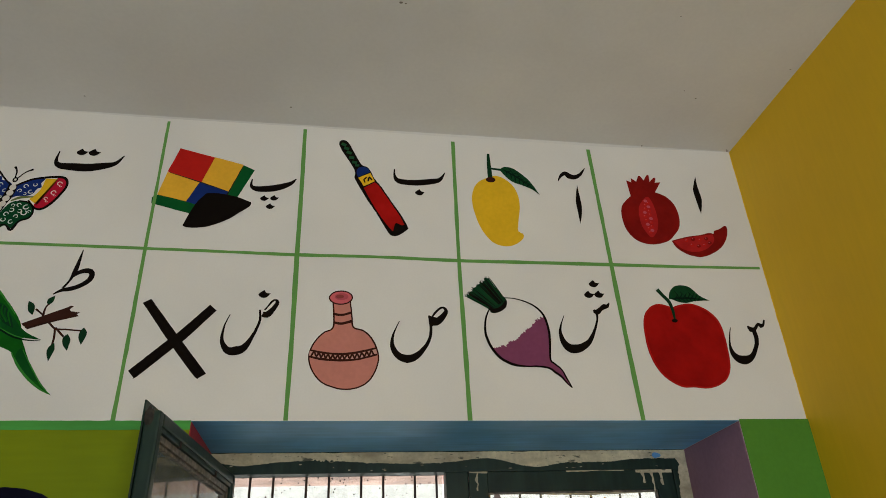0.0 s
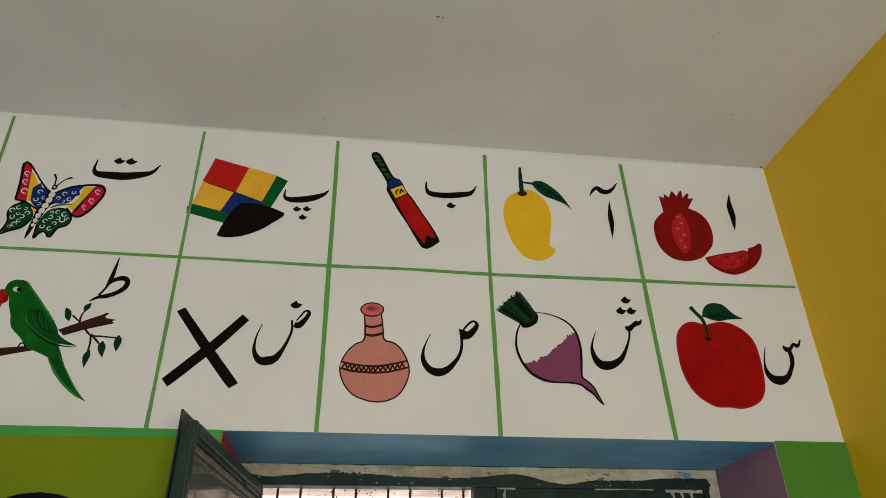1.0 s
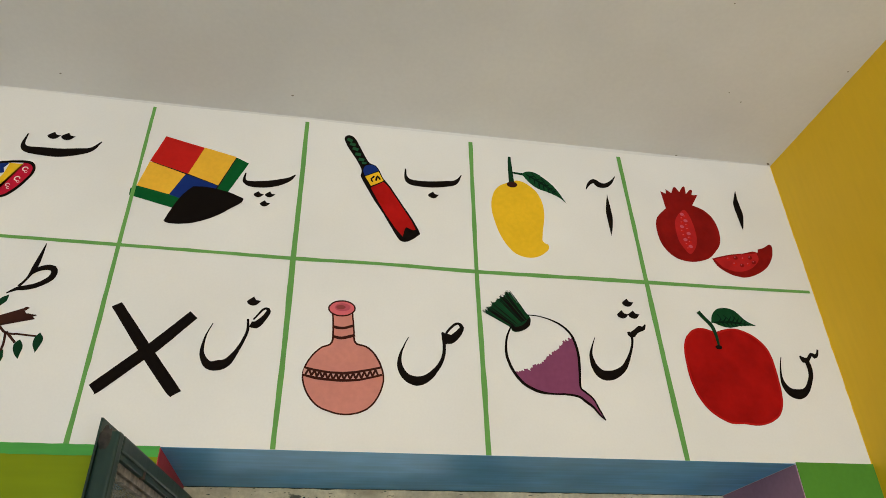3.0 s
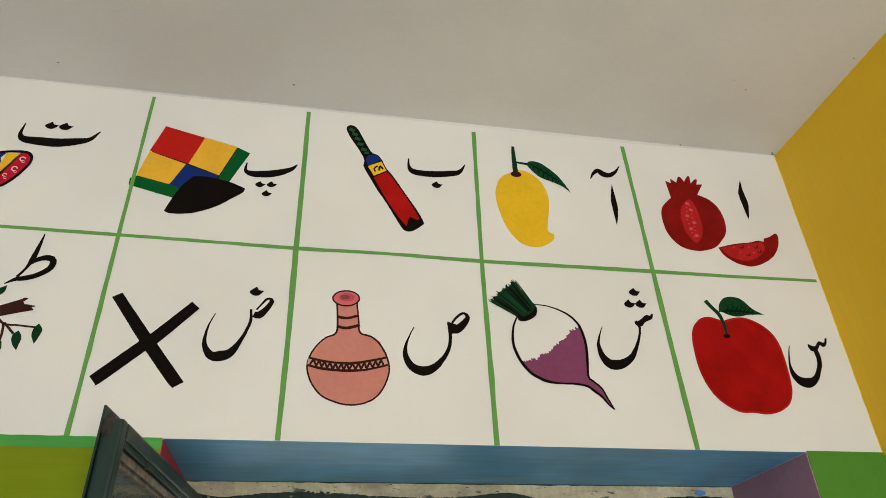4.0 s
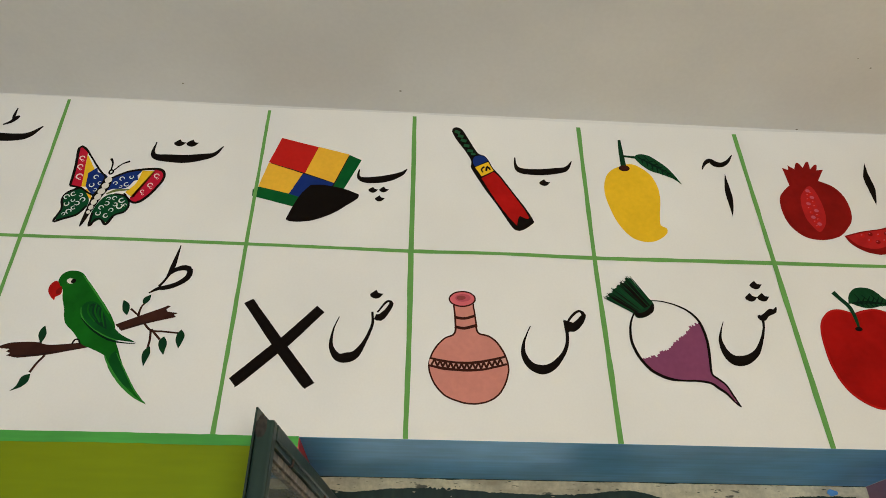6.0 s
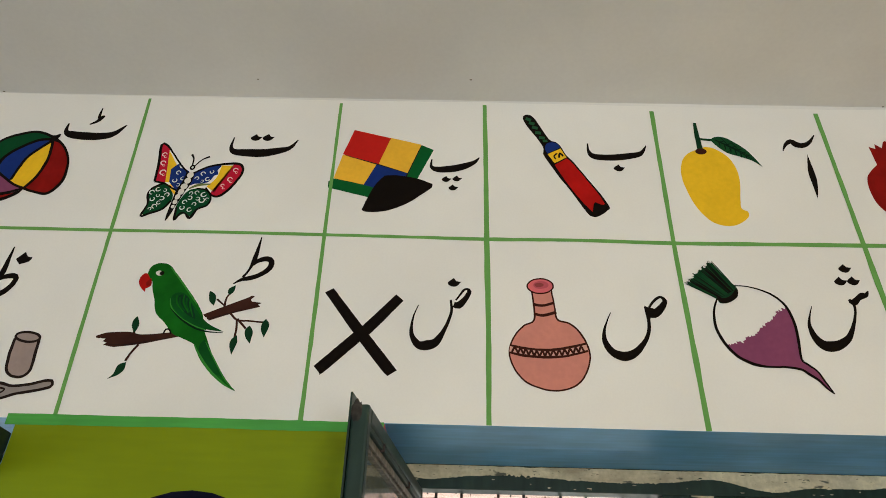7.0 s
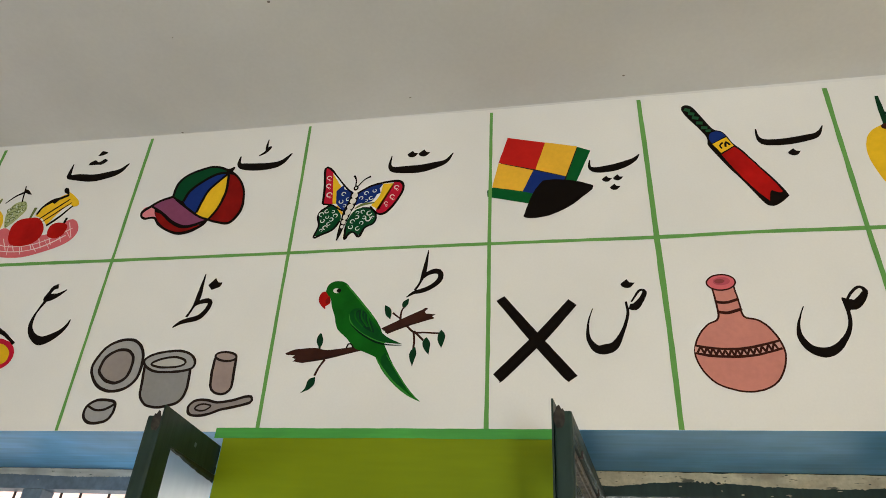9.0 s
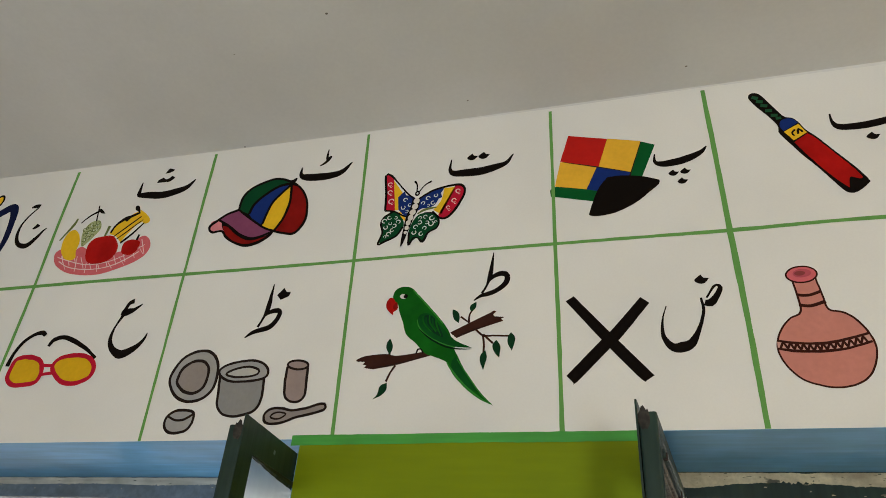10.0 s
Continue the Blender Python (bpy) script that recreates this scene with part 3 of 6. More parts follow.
dab.data.transform(Matrix.Translation(-Vector(window_1.location)))

# small dark specks and chipped spots on the ceiling and along its edge
bm = bmesh.new()
for x, y, r in ((-0.938, 2.304, 0.004), (0.258, 1.71, 0.007), (0.275, 1.712, 0.004), (1.835, 1.863, 0.004), (1.46, 2.026, 0.003), (1.53, 2.065, 0.004), (1.267, 1.657, 0.003),
                (-0.14, 2.289, 0.005), (-1.313, 1.808, 0.006), (-1.724, 1.907, 0.003), (1.845, 2.385, 0.005), (1.852, 2.392, 0.006), (1.43, 2.394, 0.005), (-1.95, 2.39, 0.005)):
    k = 7
    bm.faces.new([bm.verts.new((x + r * (1 + 0.4 * noise.noise((x * 9, q, 1))) * math.cos(2 * math.pi * q / k), y + 0.7 * r * math.sin(2 * math.pi * q / k), CEIL - 0.0015)) for q in range(k)])
specks = part("specks", bm, SPECK, ceiling, "small dark specks")


# ---- wall paintings ----
LIFT = 0.0003


def spline(pts, closed):
    """Points of a soft curve through pts; a third value of 1 in a closed outline marks a sharp corner."""
    n = len(pts)
    sharp = [closed and len(p) > 2 and p[2] == 1 for p in pts]
    out = []
    for i in range(n if closed else n - 1):
        p1, p2 = np.array(pts[i], float), np.array(pts[(i + 1) % n], float)
        if closed:
            p1, p2 = p1[:2], p2[:2]
        p0 = np.array(pts[i - 1], float)[:len(p1)] if (closed or i) and not sharp[i] else p1
        p3 = np.array(pts[(i + 2) % n], float)[:len(p1)] if (closed or i + 2 < n) and not sharp[(i + 1) % n] else p2
        k = max(2, min(10, int(np.linalg.norm((p2 - p1)[:2]) / 0.7)))
        for j in range(k):
            t = j / k
            q = 0.5 * (2 * p1 + (p2 - p0) * t + (2 * p0 - 5 * p1 + 4 * p2 - p3) * t * t + (3 * p1 - p0 - 3 * p2 + p3) * t ** 3)
            out.append(q)
    if not closed:
        out.append(np.array(pts[-1], float))
    return out


def painting(name, x, z, label, category):
    art = empty(name, x, WALL, z)
    return tagged(art, label, category, group="paintings on the wall" if category == "painting" else "letters on the wall")


def lay(level):
    return -LIFT * (1 + level)


def wobble(q, art):
    """The hand's small unsteadiness at a painted edge."""
    x, z = q[0] + art.location.x * 100, q[1] + art.location.z * 100
    d = 0.07
    return (q[0] + d * noise.noise((x * 0.9, z * 0.9, 1.5)), q[1] + d * noise.noise((x * 0.9, z * 0.9, 7.5)))


def polygon(art, name, ink, level, outline):
    bm = bmesh.new()
    vs = [bm.verts.new((x / 100, lay(level), z / 100)) for x, z in outline]
    f = bm.faces.new(vs)
    f.normal_update()
    if f.normal.y > 0:
        f.normal_flip()
    data = bpy.data.meshes.new(name)
    bm.to_mesh(data)
    bm.free()
    data.materials.append(INK[ink])
    ob = new(name, data)
    ob.parent = art
    return ob


def fill(art, name, ink, level, pts, jag=0.0):
    """A filled outline; jag frays the stretches between two sharp corners."""
    if not jag:
        return polygon(art, name, ink, level, [wobble(q, art) for q in spline(pts, True)])
    out, n, dice = [], len(pts), random.Random(len(pts))
    for i, p in enumerate(pts):
        q = pts[(i + 1) % n]
        if len(p) > 2 and len(q) > 2:
            d = math.hypot(q[0] - p[0], q[1] - p[1])
            k = max(1, int(d / 0.3))
            nx, nz = (q[1] - p[1]) / d, -(q[0] - p[0]) / d
            for j in range(k):
                w = dice.uniform(-jag, jag) if j else 0
                out.append((p[0] + (q[0] - p[0]) * j / k + nx * w, p[1] + (q[1] - p[1]) * j / k + nz * w))
        else:
            a, b = pts[i - 1], pts[(i + 2) % n]
            a = p if len(p) > 2 else a
            b = q if len(q) > 2 else b
            for j in range(5):
                t = j / 5
                out.append(tuple(0.5 * (2 * p[c] + (q[c] - a[c]) * t + (2 * a[c] - 5 * p[c] + 4 * q[c] - b[c]) * t * t + (3 * p[c] - a[c] - 3 * q[c] + b[c]) * t ** 3) for c in (0, 1)))
    return polygon(art, name, ink, level, out)


def ribbon(bm, mids, level, closed, art):
    n, rails = len(mids), []
    for i, q in enumerate(mids):
        a = mids[(i - 1) % n] if closed else mids[max(0, i - 1)]
        b = mids[(i + 1) % n] if closed else mids[min(n - 1, i + 1)]
        d = np.array((b[0] - a[0], b[1] - a[1]))
        d /= np.linalg.norm(d) or 1
        w = max(q[2], 0.12) / 2
        x, z = wobble(q, art)
        rails.append((bm.verts.new(((x - d[1] * w) / 100, lay(level), (z + d[0] * w) / 100)), bm.verts.new(((x + d[1] * w) / 100, lay(level), (z - d[0] * w) / 100))))
    for i in range(n if closed else n - 1):
        (a, b), (c, d) = rails[i], rails[(i + 1) % n]
        bm.faces.new((a, c, d, b))


def stroke(art, name, ink, level, pts):
    bm = bmesh.new()
    ribbon(bm, spline(pts, False), level, False, art)
    return part(name, bm, INK[ink], art)


def ring(art, name, ink, level, width, pts):
    bm = bmesh.new()
    ribbon(bm, [(q[0], q[1], width * (1 + 0.2 * noise.noise((q[0] * 0.4, q[1] * 0.4, level)))) for q in spline(pts, True)], level, True, art)
    return part(name, bm, INK[ink], art)


def ellipse(x, z, rx, rz, turn, n=28):
    c, s = math.cos(radians(turn)), math.sin(radians(turn))
    return [(x + c * rx * math.cos(a) - s * rz * math.sin(a), z + s * rx * math.cos(a) + c * rz * math.sin(a)) for a in (2 * math.pi * i / n for i in range(n))]


def oval(art, name, ink, level, x, z, rx, rz, turn):
    return polygon(art, name, ink, level, [wobble(q, art) for q in ellipse(x, z, rx, rz, turn)])


def oval_ring(art, name, ink, level, x, z, rx, rz, turn, width):
    bm = bmesh.new()
    ribbon(bm, [(*q, width) for q in ellipse(x, z, rx, rz, turn)], level, True, art)
    return part(name, bm, INK[ink], art)


def dabs(art, name, ink, level, pts):
    """Short curled touches of a small brush."""
    for i, (x, z, r) in enumerate(pts):
        bm = bmesh.new()
        a0 = radians(71 * i)
        ribbon(bm, [(x + 0.85 * r * math.cos(a0 + q * 0.62), z + 0.85 * r * math.sin(a0 + q * 0.62), 0.48 * r * (1 - 0.09 * abs(q - 4))) for q in range(9)], level, False, art)
        part(name, bm, INK[ink], art)


def zigzag(art, name, ink, level, pts):
    """A zigzag line between the two edges of the vase's band."""
    bm = bmesh.new()
    mids = spline(pts, False)
    length = sum(math.hypot(b[0] - a[0], b[1] - a[1]) for a, b in zip(mids, mids[1:]))
    out, run, teeth = [], 0.0, 27
    for a, b in zip(mids, mids[1:]):
        d = math.hypot(b[0] - a[0], b[1] - a[1])
        while run <= d and len(out) <= teeth:
            t = run / d
            out.append((a[0] + (b[0] - a[0]) * t, a[1] + (b[1] - a[1]) * t + (1.0 if len(out) % 2 else -1.0) * (1 + 0.2 * noise.noise((len(out), 5, 2))), 0.65))
            run += length / teeth * (1 + 0.35 * noise.noise((len(out) * 1.7, 3, 8)))
        run -= d
    line = [out[0]]
    for a, b in zip(out, out[1:]):
        line += [tuple(p + (q - p) * t for p, q in zip(a, b)) for t in (0.2, 0.8)] + [b]
    ribbon(bm, line, level, False, art)
    return part(name, bm, INK[ink], art)


def bristles(art, name, level, tip_a, tip_b, base_a, base_b, count):
    """A tuft of tapered brush strokes fanning out from a base to ragged tips."""
    dice = random.Random(count)
    for i in range(count):
        u = (i + dice.uniform(-0.3, 0.3)) / (count - 1)
        over = dice.uniform(-0.8, 0.9)
        tip = [a + (b - a) * u for a, b in zip(tip_a, tip_b)]
        base = [a + (b - a) * u for a, b in zip(base_a, base_b)]
        d = math.hypot(tip[0] - base[0], tip[1] - base[1])
        tip = [t + (t - q) / d * over for t, q in zip(tip, base)]
        mid = [(t + q) / 2 + dice.uniform(-0.15, 0.15) for t, q in zip(tip, base)]
        stroke(art, name, ("darkgreen", "black", "leafmid", "leafdark", "black")[dice.randrange(5)], level + 0.04 * i, [(*base, 0.45), (*mid, 0.5), (*tip, 0.14)])


def leaf_veins(art, level, base, tip, count, above, below):
    """Dark herringbone veins either side of a midrib."""
    dx, dz = tip[0] - base[0], tip[1] - base[1]
    d = math.hypot(dx, dz)
    ux, uz = dx / d, dz / d
    for i in range(count):
        u = 0.10 + 0.78 * i / (count - 1)
        x, z = base[0] + dx * u, base[1] + dz * u
        swell = math.sin(math.pi * min(1.0, u + 0.12)) ** 0.7
        for side, reach in ((1, above), (-1, below)):
            w = reach * swell * 0.85
            stroke(art, "vein", "leafdark", level + 0.05 * i, [(x, z, 0.5), (x + ux * w * 0.5 - uz * side * w * 0.55, z + uz * w * 0.5 + ux * side * w * 0.55, 0.45), (x + ux * w * 0.75 - uz * side * w, z + uz * w * 0.75 + ux * side * w, 0.2)])
    stroke(art, "vein", "leafdark", level + 0.5, [(*base, 0.5), ((base[0] + tip[0]) / 2, (base[1] + tip[1]) / 2 + 0.4, 0.5), (*tip, 0.2)])


def letter_dot(art, name, ink, level, x, z, r):
    """The lozenge that a broad pen leaves."""
    return fill(art, name, ink, level, [(x - r, z - 0.05 * r), (x, z + 0.85 * r, 1), (x + 0.35 * r, z + 0.3 * r), (x + 1.1 * r, z + 0.2 * r, 1), (x + 0.4 * r, z - 0.6 * r), (x - 0.4 * r, z - 0.65 * r)])


grid = painting("grid_line_painting", 0.0, 2.76, "hand-painted green lines dividing the white wall into squares", "painting")
LINE = [(184, 0.7, 1.2), (149.5, 0.1, 1.3), (117.6, -0.1, 1.6), (84.6, -0.4, 1.5), (54.5, -0.7, 1.5), (22.6, -0.3, 1.3), (-8, -0.6, 1.4), (-36, -0.3, 1.2), (-62.8, -0.1, 1.25),
        (-98.5, 0.1, 1.2), (-135.8, 0, 1.25), (-169, 0.1, 1.3), (-206, 0.3, 1.4), (-243, 0.6, 1.45), (-279, 0.6, 1.5), (-315, 0.7, 1.5)]


def hand_line(pts, level):
    """A long line drawn with a brush: its width comes and goes a little."""
    mids = spline(pts, False)
    bm = bmesh.new()
    ribbon(bm, [(q[0], q[1], q[2] * (1 + 0.22 * noise.noise((q[0] * 0.11, q[1] * 0.11, level)) + 0.10 * noise.noise((q[0] * 0.6, q[1] * 0.6, 4)))) for q in mids], level, False, grid)
    return part("line", bm, INK["line_green"], grid)


hand_line(LINE, 2.0)
for xs, top, base, w in (((116.8, 117.3, 117.7, 118.2, 118.9), 58.7, -63.98, 1.75), ((55.0, 54.7, 54.5, 54.8, 55.0), 58.5, -63.98, 1.6), ((-8.4, -8.1, -8.0, -7.7, -7.8), 60.3, -63.98, 1.65),
                         ((-63.4, -63.1, -62.8, -62.4, -62.2), 60, -63.98, 1.3), ((-137.7, -136.5, -135.6, -134.7, -133.7), 60.8, -63.98, 1.15),
                         ((-209.2, -208.2, -207, -205.8, -204.6), 61.2, -65.05, 1.25), ((-282, -281, -279.3, -278.6, -278), 61.5, -65.05, 1.45)):
    hand_line([(x, top + (base - top) * i / 4, w * (0.92 + 0.05 * ((i * 7 + int(x)) % 4))) for i, x in enumerate(xs)], 2.6)

shape = painting("dark_shape_painting", -0.89, 1.70, "dark navy rounded painted shape on the lime pier", "painting")
oval(shape, "shape", "nightblue", 10, 0, 0, 25, 22, 0)

art = painting("pomegranate_painting", 1.504, 3.016, "dark red painted pomegranate with cut slice on white wall", "painting")
fill(art, "fruit", "crimson", 1, [(-18.4, 17.2, 1), (-16.2, 16.3, 1), (-15.9, 18.6, 1), (-13.7, 16.8, 1), (-12.3, 19.8), (-11.3, 19.9), (-10.1, 17.7, 1), (-8.2, 20.5), (-7.2, 20.6), (-7.4, 17.1, 1), (-5.1, 19.4), (-4.2, 19.2), (-5, 16.8, 1), (-2.3, 17.1, 1), (-5.9, 11.6, 1), (-1.4, 9.5), (1.7, 5.4), (2.6, -0.4), (1.6, -5.8), (-1.3, -9.9), (-5.5, -13.5), (-12.1, -15.3), (-18.2, -14.2), (-22.1, -10.3), (-23.7, -5.3), (-23.6, 0.8), (-22, 4.7), (-17.8, 8.9, 1)])
fill(art, "flesh", "scarlet", 2, [(-10.7, 8.7), (-8.9, 7.5), (-7.7, 1.4), (-7.9, -4.8), (-9.6, -9.3), (-12.3, -11.8), (-14.4, -9.1), (-15.7, -5.4), (-15.6, 0.7), (-14.3, 4.8)])
for i in range(17):
    z = 6.6 - 1.0 * i
    x = -11.9 + 0.13 * z * (z > 0) + (1.25 if i % 2 else -1.25) * (1 - abs(z + 1.4) / 13) + 0.4 * noise.noise((i, 2, 6))
    oval(art, "seed", "brightred" if i % 3 else "rosedark", 3, x, z, 0.85, 0.7, 25 * noise.noise((i, 5, 1)))
    oval(art, "seed_glint", "pink", 3.5, x - 0.2, z + 0.25, 0.30, 0.2, 20)
fill(art, "slice", "crimson", 1, [(-3.6, -13.1, 1), (1.3, -11.5), (5.8, -10.4), (10.7, -9.5), (14.6, -8.4), (16.6, -8.8, 1), (17.2, -7.2, 1), (19.9, -6.2), (23.1, -4.4), (23.8, -5.9), (22.2, -10.7), (18.7, -15.3), (13.6, -18.7), (8.4, -20.5), (4, -20.1), (0.6, -18.6), (-2.2, -16.3)])
fill(art, "slice_flesh", "scarlet", 2, [(-2.7, -13.3, 1), (5.6, -10.9), (16.1, -9.1, 1), (15.9, -12.5), (11.3, -16.6), (5.7, -18.2), (0.4, -16.9)])
for i, (x, z) in enumerate(((3.2, -12.7), (6.4, -12.0), (9.5, -12.2), (12.6, -11.4), (5.3, -14.8), (8.2, -15.2), (11.0, -14.5), (13.7, -13.4))):
    oval(art, "seed", "crimson" if i % 2 else "brightred", 3, x, z, 1.0, 0.8, 30)
    oval(art, "seed_glint", "rosedark", 3.5, x - 0.2, z + 0.3, 0.35, 0.22, 30)

art = painting("painted_letter", 1.645, 3.13, "black painted Urdu letter alif beside the pomegranate", "letter")
fill(art, "stroke", "black", 1, [(1.4, 10, 1), (1.1, 5.1), (1.5, -1.7), (0.8, -5.4), (-0.7, -10.1, 1), (-1.2, -4.7), (-1.5, 2.2), (-0.4, 5.8)])

art = painting("apple_painting", 1.429, 2.457, "red painted apple with green leaf on white wall", "painting")
fill(art, "fruit", "deepred", 1, [(-3, 11.7, 1), (1.3, 13.1), (5.7, 13.5), (10.6, 11.8), (14.5, 8.5), (16.4, 4.4), (16.8, -1.9), (16.4, -9.1), (15.4, -14.1), (13, -18), (8.8, -20.6), (3.8, -21.7), (-1, -21.3), (-5, -21.4), (-8.6, -20), (-12.6, -16.9), (-15.3, -12.2), (-16.7, -6.3), (-16.8, 0.8), (-16.3, 5), (-14.7, 9), (-11.3, 12.2), (-7.3, 13)])
stroke(art, "stem", "darkgreen", 2, [(-7.6, 19.5, 1.8), (-6.1, 17.3, 1.6), (-3.9, 14.5, 1.6), (-3, 11.7, 1.4), (-2.8, 8.7, 1.2), (-2.9, 6.1, 0.8)])
oval(art, "stem_pit", "black", 3, -3, 5.9, 1.3, 0.8, 3)
ring(art, "rim", "rimred", 1.8, 0.55, [(-2.7, 11.3), (1.2, 12.6), (5.6, 13.1), (10.5, 11.3), (14.1, 8), (15.9, 4.2), (16.3, -2.1), (15.9, -9.3), (15, -14.1), (12.7, -17.7), (8.7, -20.3), (3.9, -21.3), (-0.9, -20.9), (-4.9, -21), (-8.3, -19.6), (-12.3, -16.5), (-14.8, -11.9), (-16.2, -6.1), (-16.4, 0.8), (-15.9, 5.1), (-14.4, 8.5), (-11.2, 11.7), (-7.4, 12.6)])
fill(art, "leaf", "leafmid", 2, [(-3.5, 15, 1), (-2.6, 18.2), (-0.1, 20.9), (3.4, 21.7), (6.9, 20.8), (10.2, 17.3), (14.1, 15.1, 1), (8.3, 14.8), (3.7, 13.8), (-0.1, 14.3), (-2.4, 15.3)])
stroke(art, "vein", "leafdark", 3, [(-2.3, 15.5, 0.3), (3.3, 16.3, 0.4), (11.1, 15.4, 0.3)])
stroke(art, "vein", "leafdark", 3, [(2.1, 18.7, 0.3), (4.4, 16.3, 0.2)])
stroke(art, "vein", "leafdark", 3, [(5.6, 18.7, 0.3), (7.4, 16.1, 0.2)])
stroke(art, "vein", "leafdark", 3, [(1, 14.8, 0.2), (4.4, 16.1, 0.2)])
stroke(art, "vein", "leafdark", 3, [(-0.2, 19, 0.3), (1.1, 16.2, 0.2)])
leaf_veins(art, 3.1, (-2.3, 15.4), (12.6, 15.3), 8, 3.6, 1.3)

art = painting("painted_letter", 1.699, 2.442, "black painted Urdu letter seen beside the apple", "letter")
stroke(art, "bowl", "black", 1, [(-6.8, 5, 0.3), (-8, 1.8, 0.5), (-9, -2.4, 0.9), (-8.8, -5.5, 2), (-7.2, -7.9, 3.2), (-4.3, -8.6, 3.6), (-1, -7.2, 2.2), (1.4, -4.1, 1.7), (2.9, -0.9, 1.8), (3.2, 2.3, 2), (2.8, 4.6, 1.8)])
stroke(art, "teeth", "black", 1.5, [(0.8, 5.8, 0.6), (1.8, 4.3, 2.4), (3.7, 4.6, 1.4), (5.6, 6.7, 1.2), (6.6, 5.9, 1.9), (7.9, 6.6, 1), (8.9, 8.6, 0.7)])

art = painting("mango_painting", 0.765, 3.059, "yellow painted mango with green leaf on white wall", "painting")
fill(art, "fruit", "yellow", 1, [(-7.3, 10.3, 1), (-3.8, 11.5), (-0.2, 10.2), (3.4, 6.7), (5.2, 1.5), (5.3, -4.3), (3.9, -12.1), (3.6, -15.9), (5.4, -16.9), (5.5, -18.9), (3.1, -21.3), (-0.3, -23), (-4.4, -23), (-8.3, -20.9), (-11.9, -15.4), (-14.3, -7.3), (-14.9, -0.9), (-13.7, 4.5), (-11.3, 8)])
stroke(art, "stem", "darkgreen", 2, [(-6.2, 23.1, 1.1), (-6.3, 17.6, 1.7), (-6.2, 10.1, 2.1)])
oval(art, "stem_pit", "brown", 3, -6.1, 9.3, 2.1, 1.4, 6)
stroke(art, "leaf_stalk", "darkgreen", 2, [(-5.7, 15.2, 0.9), (-1.2, 14.8, 1.2)])
fill(art, "leaf", "leafmid", 2.5, [(-1.7, 14.7, 1), (-0.6, 16), (1.7, 16.5), (4.5, 15.7), (8.6, 12.4), (11.2, 9.4), (13.3, 5.7), (14.9, 2.4, 1), (12.1, 5.1), (7.9, 7.1), (3.7, 8.6), (0.6, 11.4)])
stroke(art, "vein", "leafdark", 3.5, [(-0.1, 14.9, 0.3), (5.2, 11.8, 0.4), (11.3, 7.5, 0.3)])
stroke(art, "vein", "leafdark", 3.5, [(2.3, 16, 0.3), (4.2, 12.8, 0.3)])
stroke(art, "vein", "leafdark", 3.5, [(5.8, 13.6, 0.3), (7.7, 10.4, 0.3)])
stroke(art, "vein", "leafdark", 3.5, [(3.7, 9.2, 0.2), (5.8, 11.3, 0.2)])
leaf_veins(art, 3.6, (-0.1, 14.9), (13.2, 5.0), 7, 2.6, 2.4)

art = painting("painted_letter", 1.069, 3.096, "black painted Urdu letter alif with madda beside the mango", "letter")
stroke(art, "madda", "black", 1, [(-6.6, 6.6, 0.3), (-4.9, 9.6, 1.3), (-2.8, 11.2, 2.1), (-1, 9.7, 2.8), (1.5, 9.4, 2.2), (4.2, 11.1, 1.4), (6.7, 14.5, 0.3)])
fill(art, "stroke", "black", 1, [(1.9, 5.3, 1), (2.1, 1.1), (2.4, -5.6), (1.6, -10.9), (0.5, -14.6, 1), (0.3, -9.7), (0.1, -3.6), (0.9, 1)])

art = painting("turnip_painting", 0.75, 2.463, "purple and white painted turnip with dark green top", "painting")
fill(art, "skin", "plum", 1, [(-9.6, -7.3, 1), (-7.7, -7.1, 1), (-5.9, -6.2, 1), (-5, -6.6, 1), (-2.9, -4.5, 1), (-0.6, -4.2, 1), (0.3, -3, 1), (1.7, -1.4, 1), (2.9, -0.7, 1), (5.1, 0.8, 1), (6.3, 2.3, 1), (7.9, 4.4, 1), (9.1, 4.7, 1), (10.9, 6, 1), (12.1, 3.6), (12.6, -0.5), (12.4, -5.5), (11.7, -11.7), (13.7, -13.5), (15.6, -15.5), (17.4, -19), (18.8, -22.3, 1), (16.4, -19.2), (14.9, -17.4), (12.7, -16), (11, -14.9), (5.1, -14.4), (-2.2, -13.7), (-6.5, -11.4)], jag=0.5)
stroke(art, "outline", "black", 2, [(-9.8, 8.7, 0.5), (-11.5, 4.5, 0.7), (-12.1, -0.6, 0.9), (-11.3, -4.5, 1), (-9.5, -8.3, 1), (-6.6, -11.6, 1), (-2.2, -13.7, 1), (2.3, -14.3, 0.6), (7, -14.3, 0.7), (11, -14.9, 0.8), (13.2, -16.6, 0.9), (15.3, -18.2, 0.8), (17.1, -20.7, 0.6), (18.8, -22.3, 0.4)])
stroke(art, "outline", "black", 2.5, [(-3.6, 13.3, 0.4), (-0.7, 13.2, 0.4), (3.2, 12.4, 0.5), (7.8, 10.3, 0.7), (10.7, 7.3, 0.8), (12, 4.2, 0.9), (12.6, -0.5, 0.9), (12.4, -5.5, 0.9), (11.8, -11.5, 0.7), (13.2, -13.2, 0.7), (15.6, -15.4, 0.6), (17.1, -18.7, 0.6), (18.8, -22.3, 0.4)])
